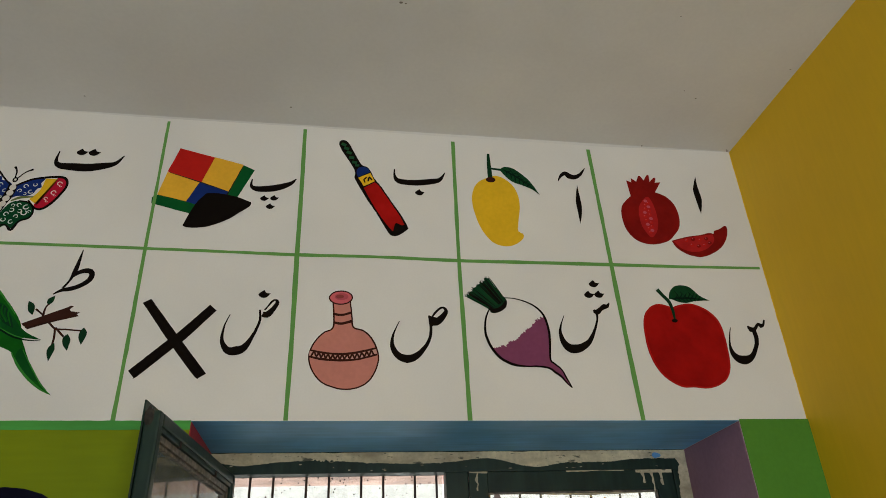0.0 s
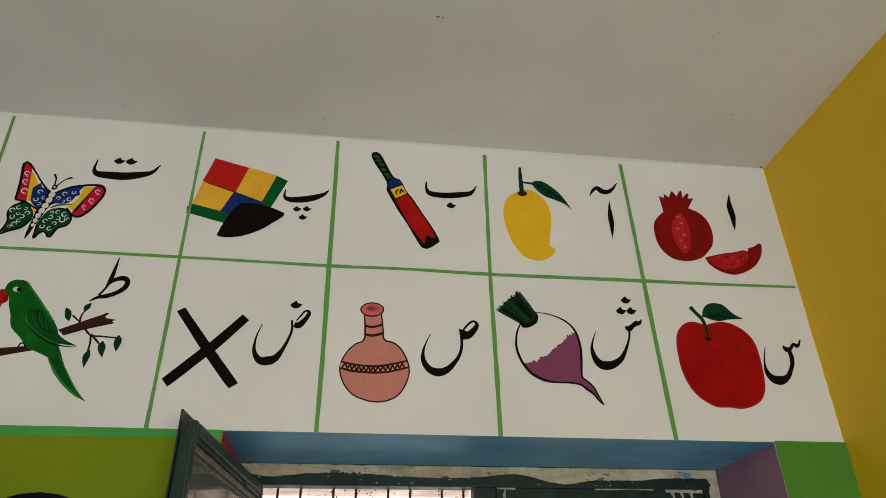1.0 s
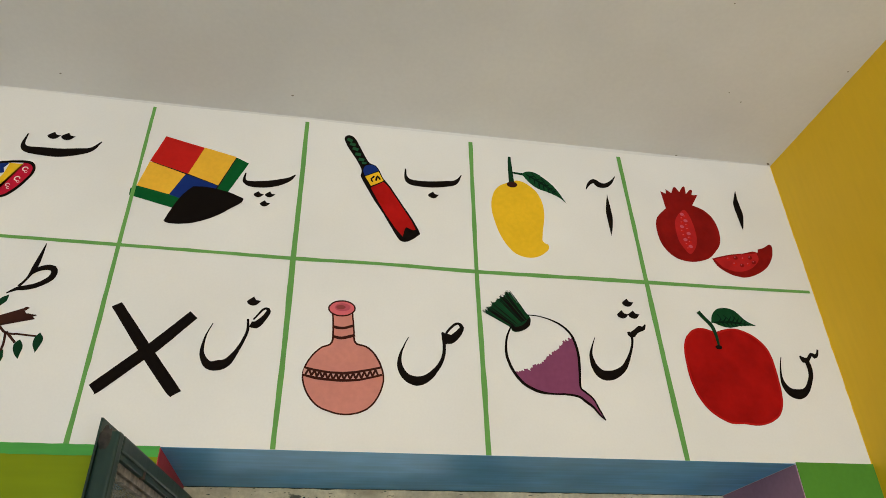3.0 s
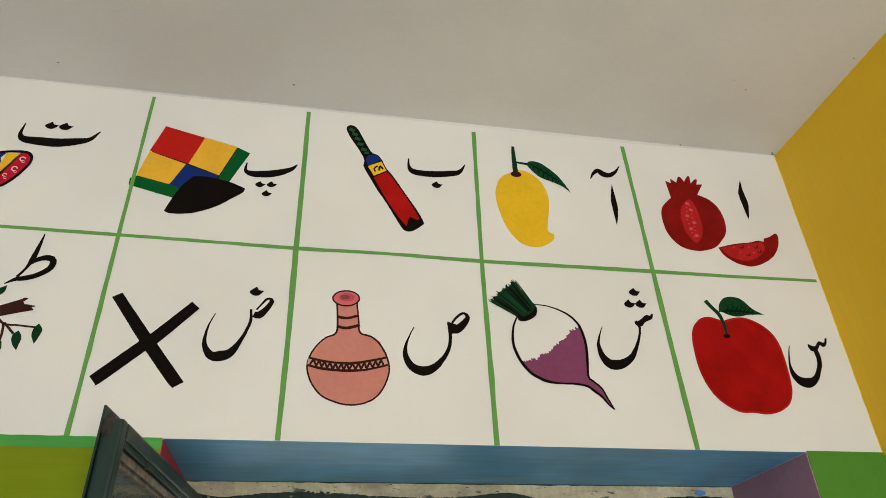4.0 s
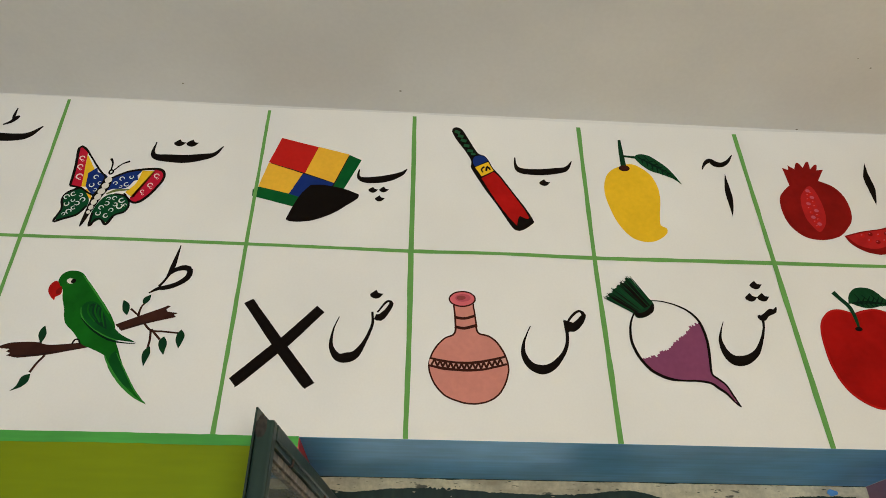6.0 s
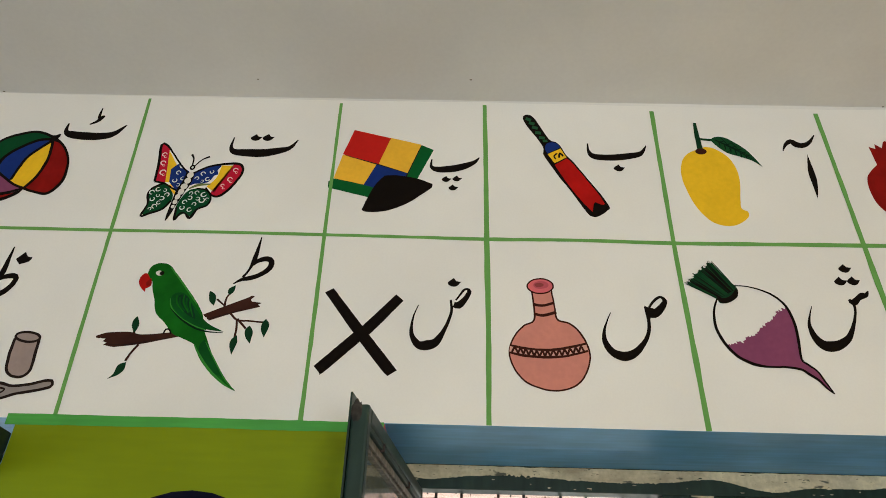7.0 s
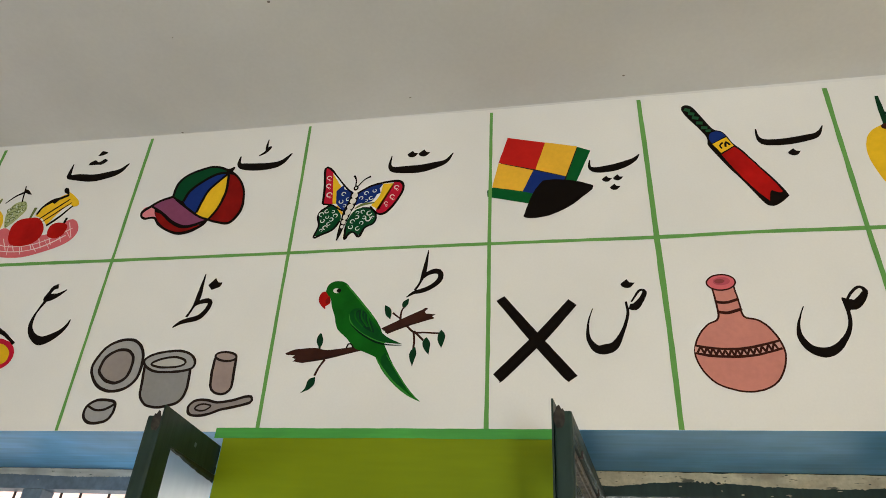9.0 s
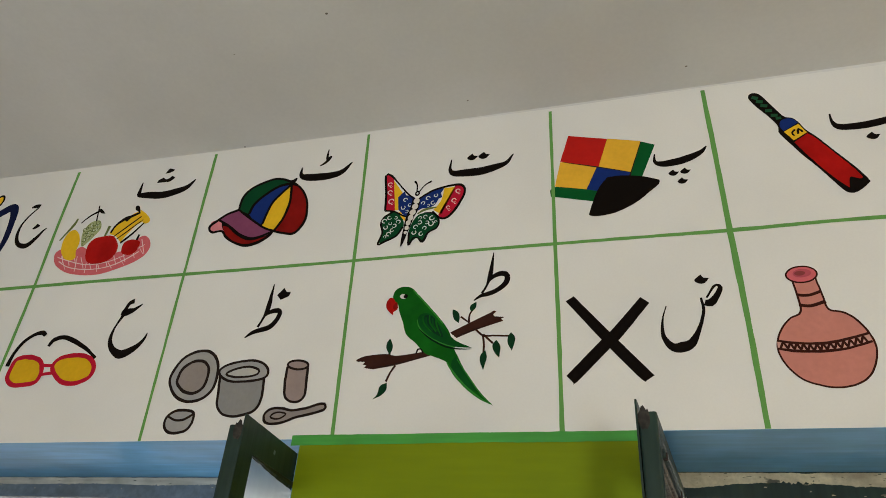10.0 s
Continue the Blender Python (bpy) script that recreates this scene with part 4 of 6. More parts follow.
fill(art, "leaves", "darkgreen", 3.2, [(-18.7, 13.7, 1), (-17.1, 14.8, 1), (-18.2, 15.4, 1), (-16.4, 15.7, 1), (-15.9, 17.7, 1), (-14.8, 17.1, 1), (-14.2, 19.1, 1), (-13.2, 18.8, 1), (-12.7, 20.5, 1), (-11.6, 19.7, 1), (-10.3, 22.2, 1), (-9.6, 21.2, 1), (-9.2, 21.9, 1), (-7, 18), (-4.8, 14.9), (-3.2, 13.1), (-2.7, 11.2), (-4, 8.6), (-6.7, 7), (-9.2, 6.9), (-10, 8.7, 1), (-13.6, 10.6)], jag=0.4)
bristles(art, "bristle", 4, (-18.9, 13.5), (-9.2, 22.1), (-9.6, 8.3), (-3.2, 12), 34)
fill(art, "leaf_base", "black", 6, [(-10.1, 9.1, 1), (-8, 8.6), (-5.4, 9.6), (-3.3, 12.2, 1), (-2.7, 11), (-3.7, 8.8), (-6.5, 7.2), (-9, 7.1)])

art = painting("painted_letter", 1.03, 2.53, "black painted Urdu letter sheen beside the turnip", "letter")
stroke(art, "bowl", "black", 1, [(-8.5, -0.2, 0.2), (-10.1, -3.9, 0.6), (-10.9, -7, 1.2), (-10.2, -10.9, 2.3), (-8.3, -13.4, 3.3), (-5.9, -13.9, 3.5), (-2.8, -13, 2.8), (0.4, -10.5, 1.9), (2.9, -6.3, 1.1), (4.6, -2.1, 0.8), (5, 0.9, 1)])
stroke(art, "teeth", "black", 1.5, [(3.9, 2.5, 0.9), (4.9, 1.3, 2.3), (6.9, 2.9, 1.7), (8.6, 4, 2.2), (9.9, 4.3, 1.4), (10.8, 5.7, 0.4)])
letter_dot(art, "dot", "black", 1, 5.7, 13.8, 2.1)
letter_dot(art, "dot", "black", 1, 3, 9, 2.1)
letter_dot(art, "dot", "black", 1.4, 7.2, 9.2, 2.1)

art = painting("bat_painting", 0.204, 3.086, "painted cricket bat with red blade and green striped grip", "painting")
fill(art, "outline", "black", 1, [(-14.4, 21.1), (-13.6, 22.9), (-11.9, 23.1), (-10.2, 21.6), (-7.7, 16.5), (-4.9, 11), (-2.3, 9.6), (-0.9, 7.6), (0.8, 3.8), (3.5, 0.1), (7.6, -6.8), (11.6, -13.4), (13.9, -18.1), (14.4, -19.5, 1), (12.4, -21.4), (10, -23), (8, -23.2), (6, -21.2), (1.5, -12.8), (-2.6, -5.9), (-7.2, 3), (-7.5, 4.8), (-7.5, 7.5), (-10.1, 12.6), (-12.8, 17.1)])
fill(art, "shoulder", "blue", 2, [(-4.4, 9.7), (-2.3, 9.1), (-1.1, 7.3, 1), (-6, 4.4, 1), (-6.7, 6.2), (-6.3, 8.7)])
fill(art, "sticker", "yellow", 2, [(-6, 4.1, 1), (-1.1, 6.8, 1), (0.8, 2.7, 1), (-3.7, -0.1, 1)])
stroke(art, "mark", "black", 3, [(-2.5, 4.5, 0.7), (-3.7, 3.1, 0.6), (-3.1, 1.8, 0.6)])
stroke(art, "mark", "black", 3, [(-1.9, 2.4, 0.7), (-1.5, 4.6, 0.8), (-0.4, 3.1, 0.7)])
fill(art, "blade", "red", 2, [(-3.7, -0.9, 1), (0.8, 2.2, 1), (2.9, -0.2), (7.6, -8), (11.3, -14.4), (12.7, -17.7, 1), (11.7, -18.1), (9.5, -17, 1), (8.9, -17.8), (8.2, -21.2, 1), (4.9, -16.9), (0.1, -8.7)])
stroke(art, "grip_stripe", "leafgreen", 2, [(-13.3, 21.2, 1.4), (-11.4, 20.3, 1.5)])
stroke(art, "grip_stripe", "leafgreen", 2, [(-12.2, 19.1, 1.4), (-10.1, 18.5, 1.4)])
stroke(art, "grip_stripe", "leafgreen", 2, [(-11.1, 17, 1.4), (-9, 16.4, 1.4)])
stroke(art, "grip_stripe", "leafgreen", 2, [(-10, 14.3, 1.4), (-7.9, 14, 1.4)])
stroke(art, "grip_stripe", "leafgreen", 2, [(-8.7, 12, 1.4), (-6.6, 11.6, 1.3)])
stroke(art, "grip_stripe", "leafgreen", 2, [(-7.4, 10.2, 1.1), (-5.7, 10.4, 1.1)])

art = painting("painted_letter", 0.4, 3.125, "black painted Urdu letter be beside the bat", "letter")
stroke(art, "bowl", "black", 1, [(-10.6, 5.6, 0.5), (-10.6, 2.1, 1.1), (-9.2, -0.2, 2.4), (-5.6, -0.9, 2.7), (-0.3, -0.7, 2.9), (5, 0.2, 2.7), (7.9, 1, 2.1), (9.5, 2.8, 1.1), (10.7, 5.1, 0.3)])
letter_dot(art, "dot", "black", 1, -0.3, -5.7, 2)

art = painting("vase_painting", 0.108, 2.406, "terracotta painted round vase with zigzag band", "painting")
fill(art, "belly", "terracotta", 1, [(-4.5, 14.9, 1), (-4.1, 10.3), (-4.2, 5.2, 1), (-7.1, 3.4), (-9.5, 1), (-11.4, -2.3), (-12.2, -6.1), (-11, -10.6), (-8.2, -14.5), (-4.5, -16.6), (0.5, -17.7), (5.4, -16.9), (8.8, -14.7), (11.1, -11), (12.3, -6.1), (11.2, -1.5), (9.1, 2.2), (6.5, 4.4), (3.1, 5.6, 1), (2.4, 10.6), (1.8, 15.2, 1)])
stroke(art, "outline", "brown", 2, [(-4.5, 15.3, 0.52), (-4.1, 10.3, 0.60), (-4.2, 5.2, 0.60), (-7.1, 3.4, 0.52), (-9.5, 1, 0.52), (-11.4, -2.3, 0.52), (-12.2, -6.1, 0.52), (-11, -10.6, 0.52), (-8.2, -14.5, 0.52), (-4.5, -16.6, 0.52), (0.5, -17.7, 0.52), (5.4, -16.9, 0.52), (8.8, -14.7, 0.52), (11.1, -11, 0.52), (12.3, -6.1, 0.52), (11.2, -1.5, 0.60), (9.1, 2.2, 0.60), (6.5, 4.4, 0.60), (3.1, 5.6, 0.60), (2.4, 10.6, 0.52), (1.8, 15.7, 0.52)])
fill(art, "band", "bandpink", 2.6, [(-12, -3.6, 1), (-8.4, -4.4), (-4.2, -4.9), (0.1, -4.8), (5.2, -4.2), (11.4, -2.6, 1), (11.8, -4.8, 1), (5.2, -6.4), (0.2, -6.9), (-4.1, -6.9), (-8.3, -6.5), (-12.2, -5.6, 1)])
stroke(art, "band_edge", "brown", 3.2, [(-12, -3.4, 0.6), (-8.4, -4.2, 0.8), (-4.2, -4.7, 0.7), (0.1, -4.8, 0.9), (5.2, -4, 0.8), (11.4, -2.4, 0.7)])
stroke(art, "band_edge", "brown", 3.2, [(-12.2, -5.8, 0.6), (-8.3, -6.7, 0.9), (-4.1, -7.1, 0.8), (0.2, -7.1, 0.9), (5.3, -6.6, 0.7), (11.8, -4.8, 0.7)])
zigzag(art, "zigzag", "brown", 3.8, [(-11.4, -4.7, 0.5), (-7.7, -5.4, 0.5), (-3.6, -6, 0.6), (0.1, -5.8, 0.5), (5.2, -5.3, 0.6), (11.1, -3.8, 0.5)])
stroke(art, "neck_ring", "brown", 3, [(-4.1, 10.7, 1), (-1.3, 10.3, 0.9), (2.4, 11.4, 0.9)])
stroke(art, "neck_ring", "brown", 3, [(-4.2, 7.4, 0.9), (-1.2, 6.9, 1), (2.9, 8.1, 1)])
oval(art, "rim", "rose", 3, -1.7, 17.3, 4.3, 2.7, 3)
oval_ring(art, "rim_outline", "brown", 4, -1.7, 17.3, 4.2, 2.7, 3, 0.5)
oval(art, "mouth", "rosedark", 4, -1.5, 17.7, 2.5, 1.4, 3)
oval(art, "mouth_inside", "brownred", 5, -2.1, 17.7, 1.5, 0.8, 3)

art = painting("painted_letter", 0.382, 2.446, "black painted Urdu letter suad beside the vase", "letter")
stroke(art, "bowl", "black", 1, [(-7.4, 4.4, 0.3), (-9, 1.1, 0.5), (-10.2, -2.8, 1.1), (-9.9, -6.2, 1.9), (-8, -9.1, 2.5), (-4.8, -10.3, 3.1), (-1.6, -9.2, 2.5), (1.5, -6.1, 1.6), (3.4, -2.8, 1.2), (4.1, 0.2, 1.1), (4.1, 3.1, 1), (3.5, 6.7, 0.5)])
stroke(art, "head", "black", 1.5, [(4, 4.5, 2), (6.2, 4.2, 2.8), (8.7, 6.4, 2.3), (10.2, 8.9, 1.5), (9.1, 10.3, 0.9), (7.8, 9.8, 0.9), (5.8, 7.8, 0.8), (4.6, 5.8, 0.7)])
fill(art, "joint", "black", 1.8, [(3.4, 7.1, 1), (5, 6.4), (6.6, 5.9), (5.8, 3.6), (4.2, 2.1, 1), (3.6, 4.5)])

art = painting("kite_painting", -0.456, 3.041, "painted kite of red, yellow, blue and green squares with black tail", "painting")
fill(art, "backing", "inkbrown", 0.4, [(-10.9, 18, 1), (13.8, 11.7, 1), (18.1, 9.5, 1), (12.9, -3.7, 1), (-3, -10.3, 1), (-15.8, -8.4, 1), (-16.5, -3.9, 1)])
fill(art, "square", "brightred", 1, [(-11.4, 18.5, 1), (2.4, 14.9, 1), (-1.2, 2.6, 1), (-14.6, 6.8, 1)])
fill(art, "square", "kiteyellow", 1, [(2.5, 15, 1), (13.9, 12, 1), (9.4, -1.3, 1), (-1.2, 2.6, 1)])
fill(art, "square", "kiteyellow", 1, [(-14.6, 6.6, 1), (-2, 2.3, 1), (-5.8, -6.8, 1), (-16.8, -4.2, 1)])
fill(art, "square", "blue", 1, [(-1.9, 2.3, 1), (9.2, -1.4, 1), (8.7, -3.4, 1), (7, -9.6, 1), (-3, -10.6, 1), (-5.8, -6.8, 1)])
fill(art, "edge_strip", "kitegreen", 1, [(14.1, 11.7, 1), (18.5, 9.6, 1), (13, -4, 1), (9, -3.9, 1)])
fill(art, "edge_strip", "kitegreen", 1.5, [(-17, -4.3, 1), (-5.8, -6.9, 1), (-2.1, -8.1, 1), (-3.6, -12.3, 1), (-15.7, -9.1, 1), (-18.3, -8.4, 1), (-18.5, -5.6, 1)])
fill(art, "tail", "black", 2, [(1.3, -2.6, 1), (6, -2.4), (12.9, -3.7), (18.5, -5.9, 1), (18.3, -7.6), (14.6, -10.9), (10.4, -14.3), (4.4, -17.4), (-0.8, -18.5), (-4.4, -18.4), (-5.6, -17.6, 1), (-3.9, -12.3), (-1.7, -6.8)])

art = painting("painted_letter", -0.191, 3.036, "black painted Urdu letter pe beside the kite", "letter")
stroke(art, "bowl", "black", 1, [(-8.5, 5.8, 0.4), (-8.7, 2.5, 1.2), (-6.6, 1.2, 2.4), (-1.8, 1.4, 3), (2.9, 2.7, 2.8), (6.7, 4.6, 1.7), (8.7, 6.9, 0.4)])
letter_dot(art, "dot", "black", 1, -3.1, -3.2, 1.7)
letter_dot(art, "dot", "black", 1.4, 0.7, -2.9, 1.7)
letter_dot(art, "dot", "black", 1, -0.6, -6.9, 1.7)

art = painting("cross_painting", -0.475, 2.41, "thick black painted cross mark on white wall", "painting")
fill(art, "bar", "black", 1, [(-12.5, 12.9, 1), (-9.9, 14.6, 1), (0.5, 1.5), (12.2, -12.9, 1), (9.8, -14.5, 1), (8.5, -14), (0.2, -3.9), (-2.2, -0.8)])
fill(art, "bar", "black", 1.5, [(10.4, 12.8, 1), (12.9, 10.6, 1), (3.2, -1.1), (0.2, -3.9), (-10, -14.2), (-11, -14.4, 1), (-13, -12.1, 1), (-9.7, -8.7), (-2.2, -1), (0.5, 1.5)])

art = painting("painted_letter", -0.227, 2.475, "black painted Urdu letter zuad beside the cross", "letter")
stroke(art, "bowl", "black", 1, [(-7.1, 2.7, 0.3), (-8.4, -0.9, 0.5), (-9, -5.2, 1), (-8.5, -8.3, 1.6), (-6.5, -10.9, 2.6), (-3.8, -11, 3.3), (-1.2, -9.8, 2.6), (1, -6.2, 1.4), (2.6, -2.4, 1), (3.4, 1.1, 0.9), (3.1, 4.8, 0.7)])
stroke(art, "head", "black", 1.5, [(4, 3.1, 1.9), (5.7, 2.9, 2.5), (7.7, 5.2, 1.8), (9, 7.9, 1.4), (8.2, 8.8, 0.8), (7.1, 8.2, 0.8), (5.7, 6.1, 0.6), (4.7, 4.7, 0.6)])
letter_dot(art, "dot", "black", 1, 4, 11, 2.1)

art = painting("butterfly_painting", -1.115, 2.971, "painted butterfly shape with red, yellow, blue and green wings", "painting")
fill(art, "wing_tip", "carmine", 1, [(-16, 16.6), (-14.4, 16.9), (-12.5, 14.5, 1), (-10.6, -0.4, 1), (-14.5, -0.2, 1), (-14.7, 7.4)])
fill(art, "wing_band", "yellow", 1, [(-12.4, 13.9, 1), (-9.6, 9.5), (-8.2, 6.6), (-8.6, -0.4, 1), (-10.6, -0.4, 1)])
fill(art, "wing_band", "blue", 1.5, [(-9.9, 5.5, 1), (-8.3, 7.4), (-7.5, 8.1, 1), (-6.8, 6.1, 1), (-4, 5.3), (-2.7, 3.3), (-3.8, -1.8), (-5.8, -3.8), (-9.3, -0.1, 1)])
fill(art, "wing_tip", "carmine", 1, [(12.3, 8.1, 1), (14.7, 8.3), (16.1, 6.3), (15.8, 3.5), (12.9, -2.5), (9.9, -5.7), (7.4, -5.9), (6.6, -4.3, 1)])
fill(art, "wing_band", "yellow", 1, [(8.2, 7.6, 1), (12.5, 7.6, 1), (7.7, -4.4, 1), (4.5, -2, 1), (7.2, 2)])
fill(art, "wing_band", "blue", 1.5, [(-1.7, 3.9, 1), (2.5, 6.5), (8.2, 7.6, 1), (7, 5.4, 1), (7.6, 3.5, 1), (6.3, 2.9, 1), (4.4, -0.2), (-0.2, -0.9), (-1.9, -1.5)])
fill(art, "lower_wing", "midgreen", 1, [(-10.9, -0.4), (-14.4, -3.1), (-15.6, -6), (-14.7, -9.9), (-15.3, -14.3), (-13.5, -14), (-8.9, -12), (-6.5, -8.5), (-7.1, -4.7)])
fill(art, "lower_wing", "midgreen", 1, [(-2, -4.5), (1.1, -2.9), (5, -3.6), (7, -6.8), (6.4, -10), (2.9, -11.8), (1.6, -14.8), (-1.2, -13.8), (-3.8, -15.9), (-4.3, -10.5)])
stroke(art, "outline", "black", 2, [(-14.5, -0.2, 0.9), (-14.9, 7.5, 1), (-16, 16.6, 1), (-13.9, 16.6, 0.9), (-10.4, 12.3, 0.6), (-6.5, 7.2, 0.7), (-3.2, 3.8, 0.6)])
stroke(art, "outline", "black", 2, [(-14.5, -0.2, 0.8), (-10.8, -0.9, 0.7), (-7.2, -3.2, 0.7), (-4.9, -4.4, 0.5)])
stroke(art, "outline", "black", 2, [(-1.7, 3.6, 0.8), (3.6, 6.9, 0.9), (10.1, 8.4, 1), (14.4, 8.3, 1.1), (16.1, 6, 0.9), (15.4, 2.2, 0.9), (12.5, -3.2, 1), (9.9, -5.9, 1), (7.4, -5.9, 0.8), (4.3, -2.5, 0.6)])
stroke(art, "outline", "black", 2, [(-10.8, -0.7, 0.8), (-14.4, -3.1, 0.8), (-15.4, -6, 0.9), (-14.5, -9.9, 0.7), (-15.6, -15, 0.8), (-13.1, -14, 0.9), (-8.9, -12, 0.8), (-6.7, -8.3, 0.8)])
stroke(art, "outline", "black", 2, [(1.1, -2.9, 0.5), (5, -3.6, 0.7), (7, -6.8, 0.6), (6.4, -10, 0.7), (3.3, -11.8, 0.8), (1.5, -15.5, 1.1), (-0.6, -13.6, 0.6), (-2.3, -13.7, 0.7), (-3.7, -16.4, 0.9), (-4, -11, 0.7)])
stroke(art, "body_edge", "black", 2.5, [(-2.4, 4, 3.1), (-2.9, -0.1, 3.4), (-4.3, -4.3, 3.2), (-5, -8, 2.6), (-5.6, -10.9, 1.9), (-6.1, -14, 1.4), (-6.7, -16.8, 0.4)])
oval(art, "segment", "cream", 3.3, -2.3, 2.9, 1.2, 1.3, -6)
oval(art, "segment", "cream", 3.3, -2.7, 0.4, 1.2, 1.3, -6)
oval(art, "segment", "cream", 3.3, -3.4, -2.1, 1.2, 1.3, -6)
oval(art, "segment", "cream", 3.3, -4, -4.5, 1.1, 1.3, -8)
oval(art, "segment", "cream", 3.3, -4.7, -6.7, 0.9, 1.2, -6)
oval(art, "segment", "cream", 3.3, -5.1, -8.9, 0.8, 1, -6)
oval(art, "segment", "cream", 3.3, -5.4, -10.9, 0.6, 0.7, -6)
oval(art, "head", "black", 3, -2.3, 6.4, 1, 1.2, -8)
oval(art, "head_spot", "palewhite", 3.4, -2.3, 6.4, 0.4, 0.5, -8)
stroke(art, "streak", "olive", 1.8, [(-1.5, -3.1, 0.5), (1.4, -1.4, 1.1), (5.7, -0.9, 0.5)])
stroke(art, "streak", "yellow", 1.2, [(-8.7, -1.4, 0.9), (-6.9, -4.2, 1), (-5.6, -5.9, 0.4)])
stroke(art, "antenna", "black", 3, [(-2.6, 7.2, 0.5), (-2.7, 10.4, 0.6), (-3.8, 12.4, 0.9)])
stroke(art, "antenna", "black", 3, [(-1.7, 7.1, 0.5), (0.5, 10, 0.5), (3, 11.5, 0.9)])
dabs(art, "spot", "rosewhite", 2.2, [(-13.8, 12.2, 0.94), (-13.30, 11.10, 0.5)])
dabs(art, "spot", "rosewhite", 2.2, [(-13.4, 8.3, 1.02), (-12.90, 7.20, 0.5)])
dabs(art, "spot", "rosewhite", 2.2, [(-12.5, 4, 1.19), (-12.00, 2.90, 0.5)])
dabs(art, "spot", "rosewhite", 2.2, [(13.5, 5.6, 0.94), (14.00, 4.50, 0.5)])
dabs(art, "spot", "rosewhite", 2.2, [(12.2, 1.4, 0.94), (12.70, 0.30, 0.5)])
dabs(art, "spot", "rosewhite", 2.2, [(10.1, -1.4, 0.68), (10.60, -2.50, 0.5)])
dabs(art, "spot", "palewhite", 2.2, [(-6.8, 4, 0.9), (-4.8, 1.4, 0.8), (-7.4, 0.5, 0.9), (-5.8, -1.5, 0.7), (0.3, 1.6, 0.8), (2.1, 3.7, 0.9), (4.2, 1.3, 0.9), (5.1, 4.6, 0.8), (2.4, 0.3, 0.6)])
dabs(art, "spot", "palewhite", 2.2, [(-14.2, -4.9, 1), (-12.3, -3.6, 0.9), (-13.4, -7.8, 0.9), (-10.1, -7.4, 0.9), (-8.7, -5.8, 0.9), (-11.9, -10.9, 1), (-10.8, -9.3, 0.8), (-11.8, -6.2, 0.7), (-9.8, -3.9, 0.7), (-13.3, -12, 0.6)])
dabs(art, "spot", "palewhite", 2.2, [(1.7, -4.7, 0.8), (4.3, -5.5, 1.1), (4.1, -8, 1.1), (-0.3, -7, 0.9), (1.7, -9.7, 0.8), (-1.7, -8.8, 0.9), (0.6, -12, 0.9), (-2.1, -11.2, 0.9), (2.5, -7.3, 0.8), (-0.3, -5, 0.7), (5.8, -7.4, 0.6)])

art = painting("painted_letter", -0.895, 3.154, "black painted Urdu letter te beside the butterfly", "letter")
stroke(art, "bowl", "black", 1, [(-11.8, 2.6, 0.4), (-12.2, -2.1, 1.3), (-10.5, -4.2, 2.6), (-5.6, -4.6, 3.5), (-0.2, -4.6, 3.7), (5.1, -3.5, 3.1), (9.4, -2, 1.8), (12.1, 1.9, 0.4)])
letter_dot(art, "dot", "black", 1, -3.7, 2.6, 2.1)
letter_dot(art, "dot", "black", 1.4, 0.8, 2.7, 2.2)

art = painting("cap_painting", -1.802, 3.031, "painted sports cap in green, blue, yellow, red and purple", "painting")
fill(art, "backing", "black", 0.4, [(-9.9, 2), (-9.4, 8.2), (-6.4, 12.2), (-1.7, 14.5), (4.4, 15.9), (10.5, 13.9), (15.8, 10.1), (19.6, 4.5), (21.1, -1.2), (21, -7.1), (17.7, -12.2), (12.8, -11.7), (8, -10.3), (6.1, -12.6), (2.5, -15), (-2.2, -15.9), (-6.8, -14.6), (-12.1, -11.4), (-15.1, -7.9), (-18.4, -4.2), (-18.4, -2.3), (-15.2, 0.1)])
fill(art, "panel", "midgreen", 1, [(-9.9, 2, 1), (-9.4, 8.2), (-6.4, 12.2), (-1.7, 14.5), (4.4, 15.9), (10.5, 13.9, 1), (12.1, 12.3, 1), (6.6, 11.9), (0.9, 8.3), (-3.2, 4), (-4.6, -0.8, 1)])
fill(art, "panel", "blue", 1, [(-4.6, -0.8, 1), (-3.2, 4), (0.9, 8.3), (6.6, 11.9), (12.1, 12.3, 1), (8.5, 8.8), (4.7, 3), (2.6, -6.6, 1), (-0.5, -5.4)])
fill(art, "panel", "yellow", 1, [(2.6, -6.9, 1), (4.7, 3), (8.6, 8.2), (11.9, 11.7, 1), (12.4, 6.8), (12, 1.3), (10.7, -5.4), (8.7, -9.7, 1), (5.2, -8.5)])
fill(art, "panel", "crimson", 1, [(11.9, 11.7, 1), (15.8, 9.8), (19.6, 4.5), (21.1, -1.2), (21.4, -6.6), (19.7, -10.3), (17.2, -12.2), (12.8, -11.7), (8.7, -9.9, 1), (11.3, -4.9), (12.8, 2.6)])
fill(art, "brim", "plum", 1, [(-9.9, 1.7, 1), (-4.3, -2.3), (3.3, -7.7), (8.1, -10.4, 1), (5.5, -12), (2, -12.9), (-1.7, -12.8), (-6.1, -10.2), (-10.9, -6.2), (-15.6, -3.2), (-18.4, -2.6, 1), (-16.4, 0)])
fill(art, "brim_underside", "crimson", 1, [(-15.6, -5.1, 1), (-12.1, -6.6), (-7.2, -10.9), (-2.9, -12.9), (1, -13.6, 1), (6.1, -12.3, 1), (2.5, -15), (-2.2, -15.9), (-6.2, -14.7), (-10.8, -11.6), (-13.9, -8.5)])
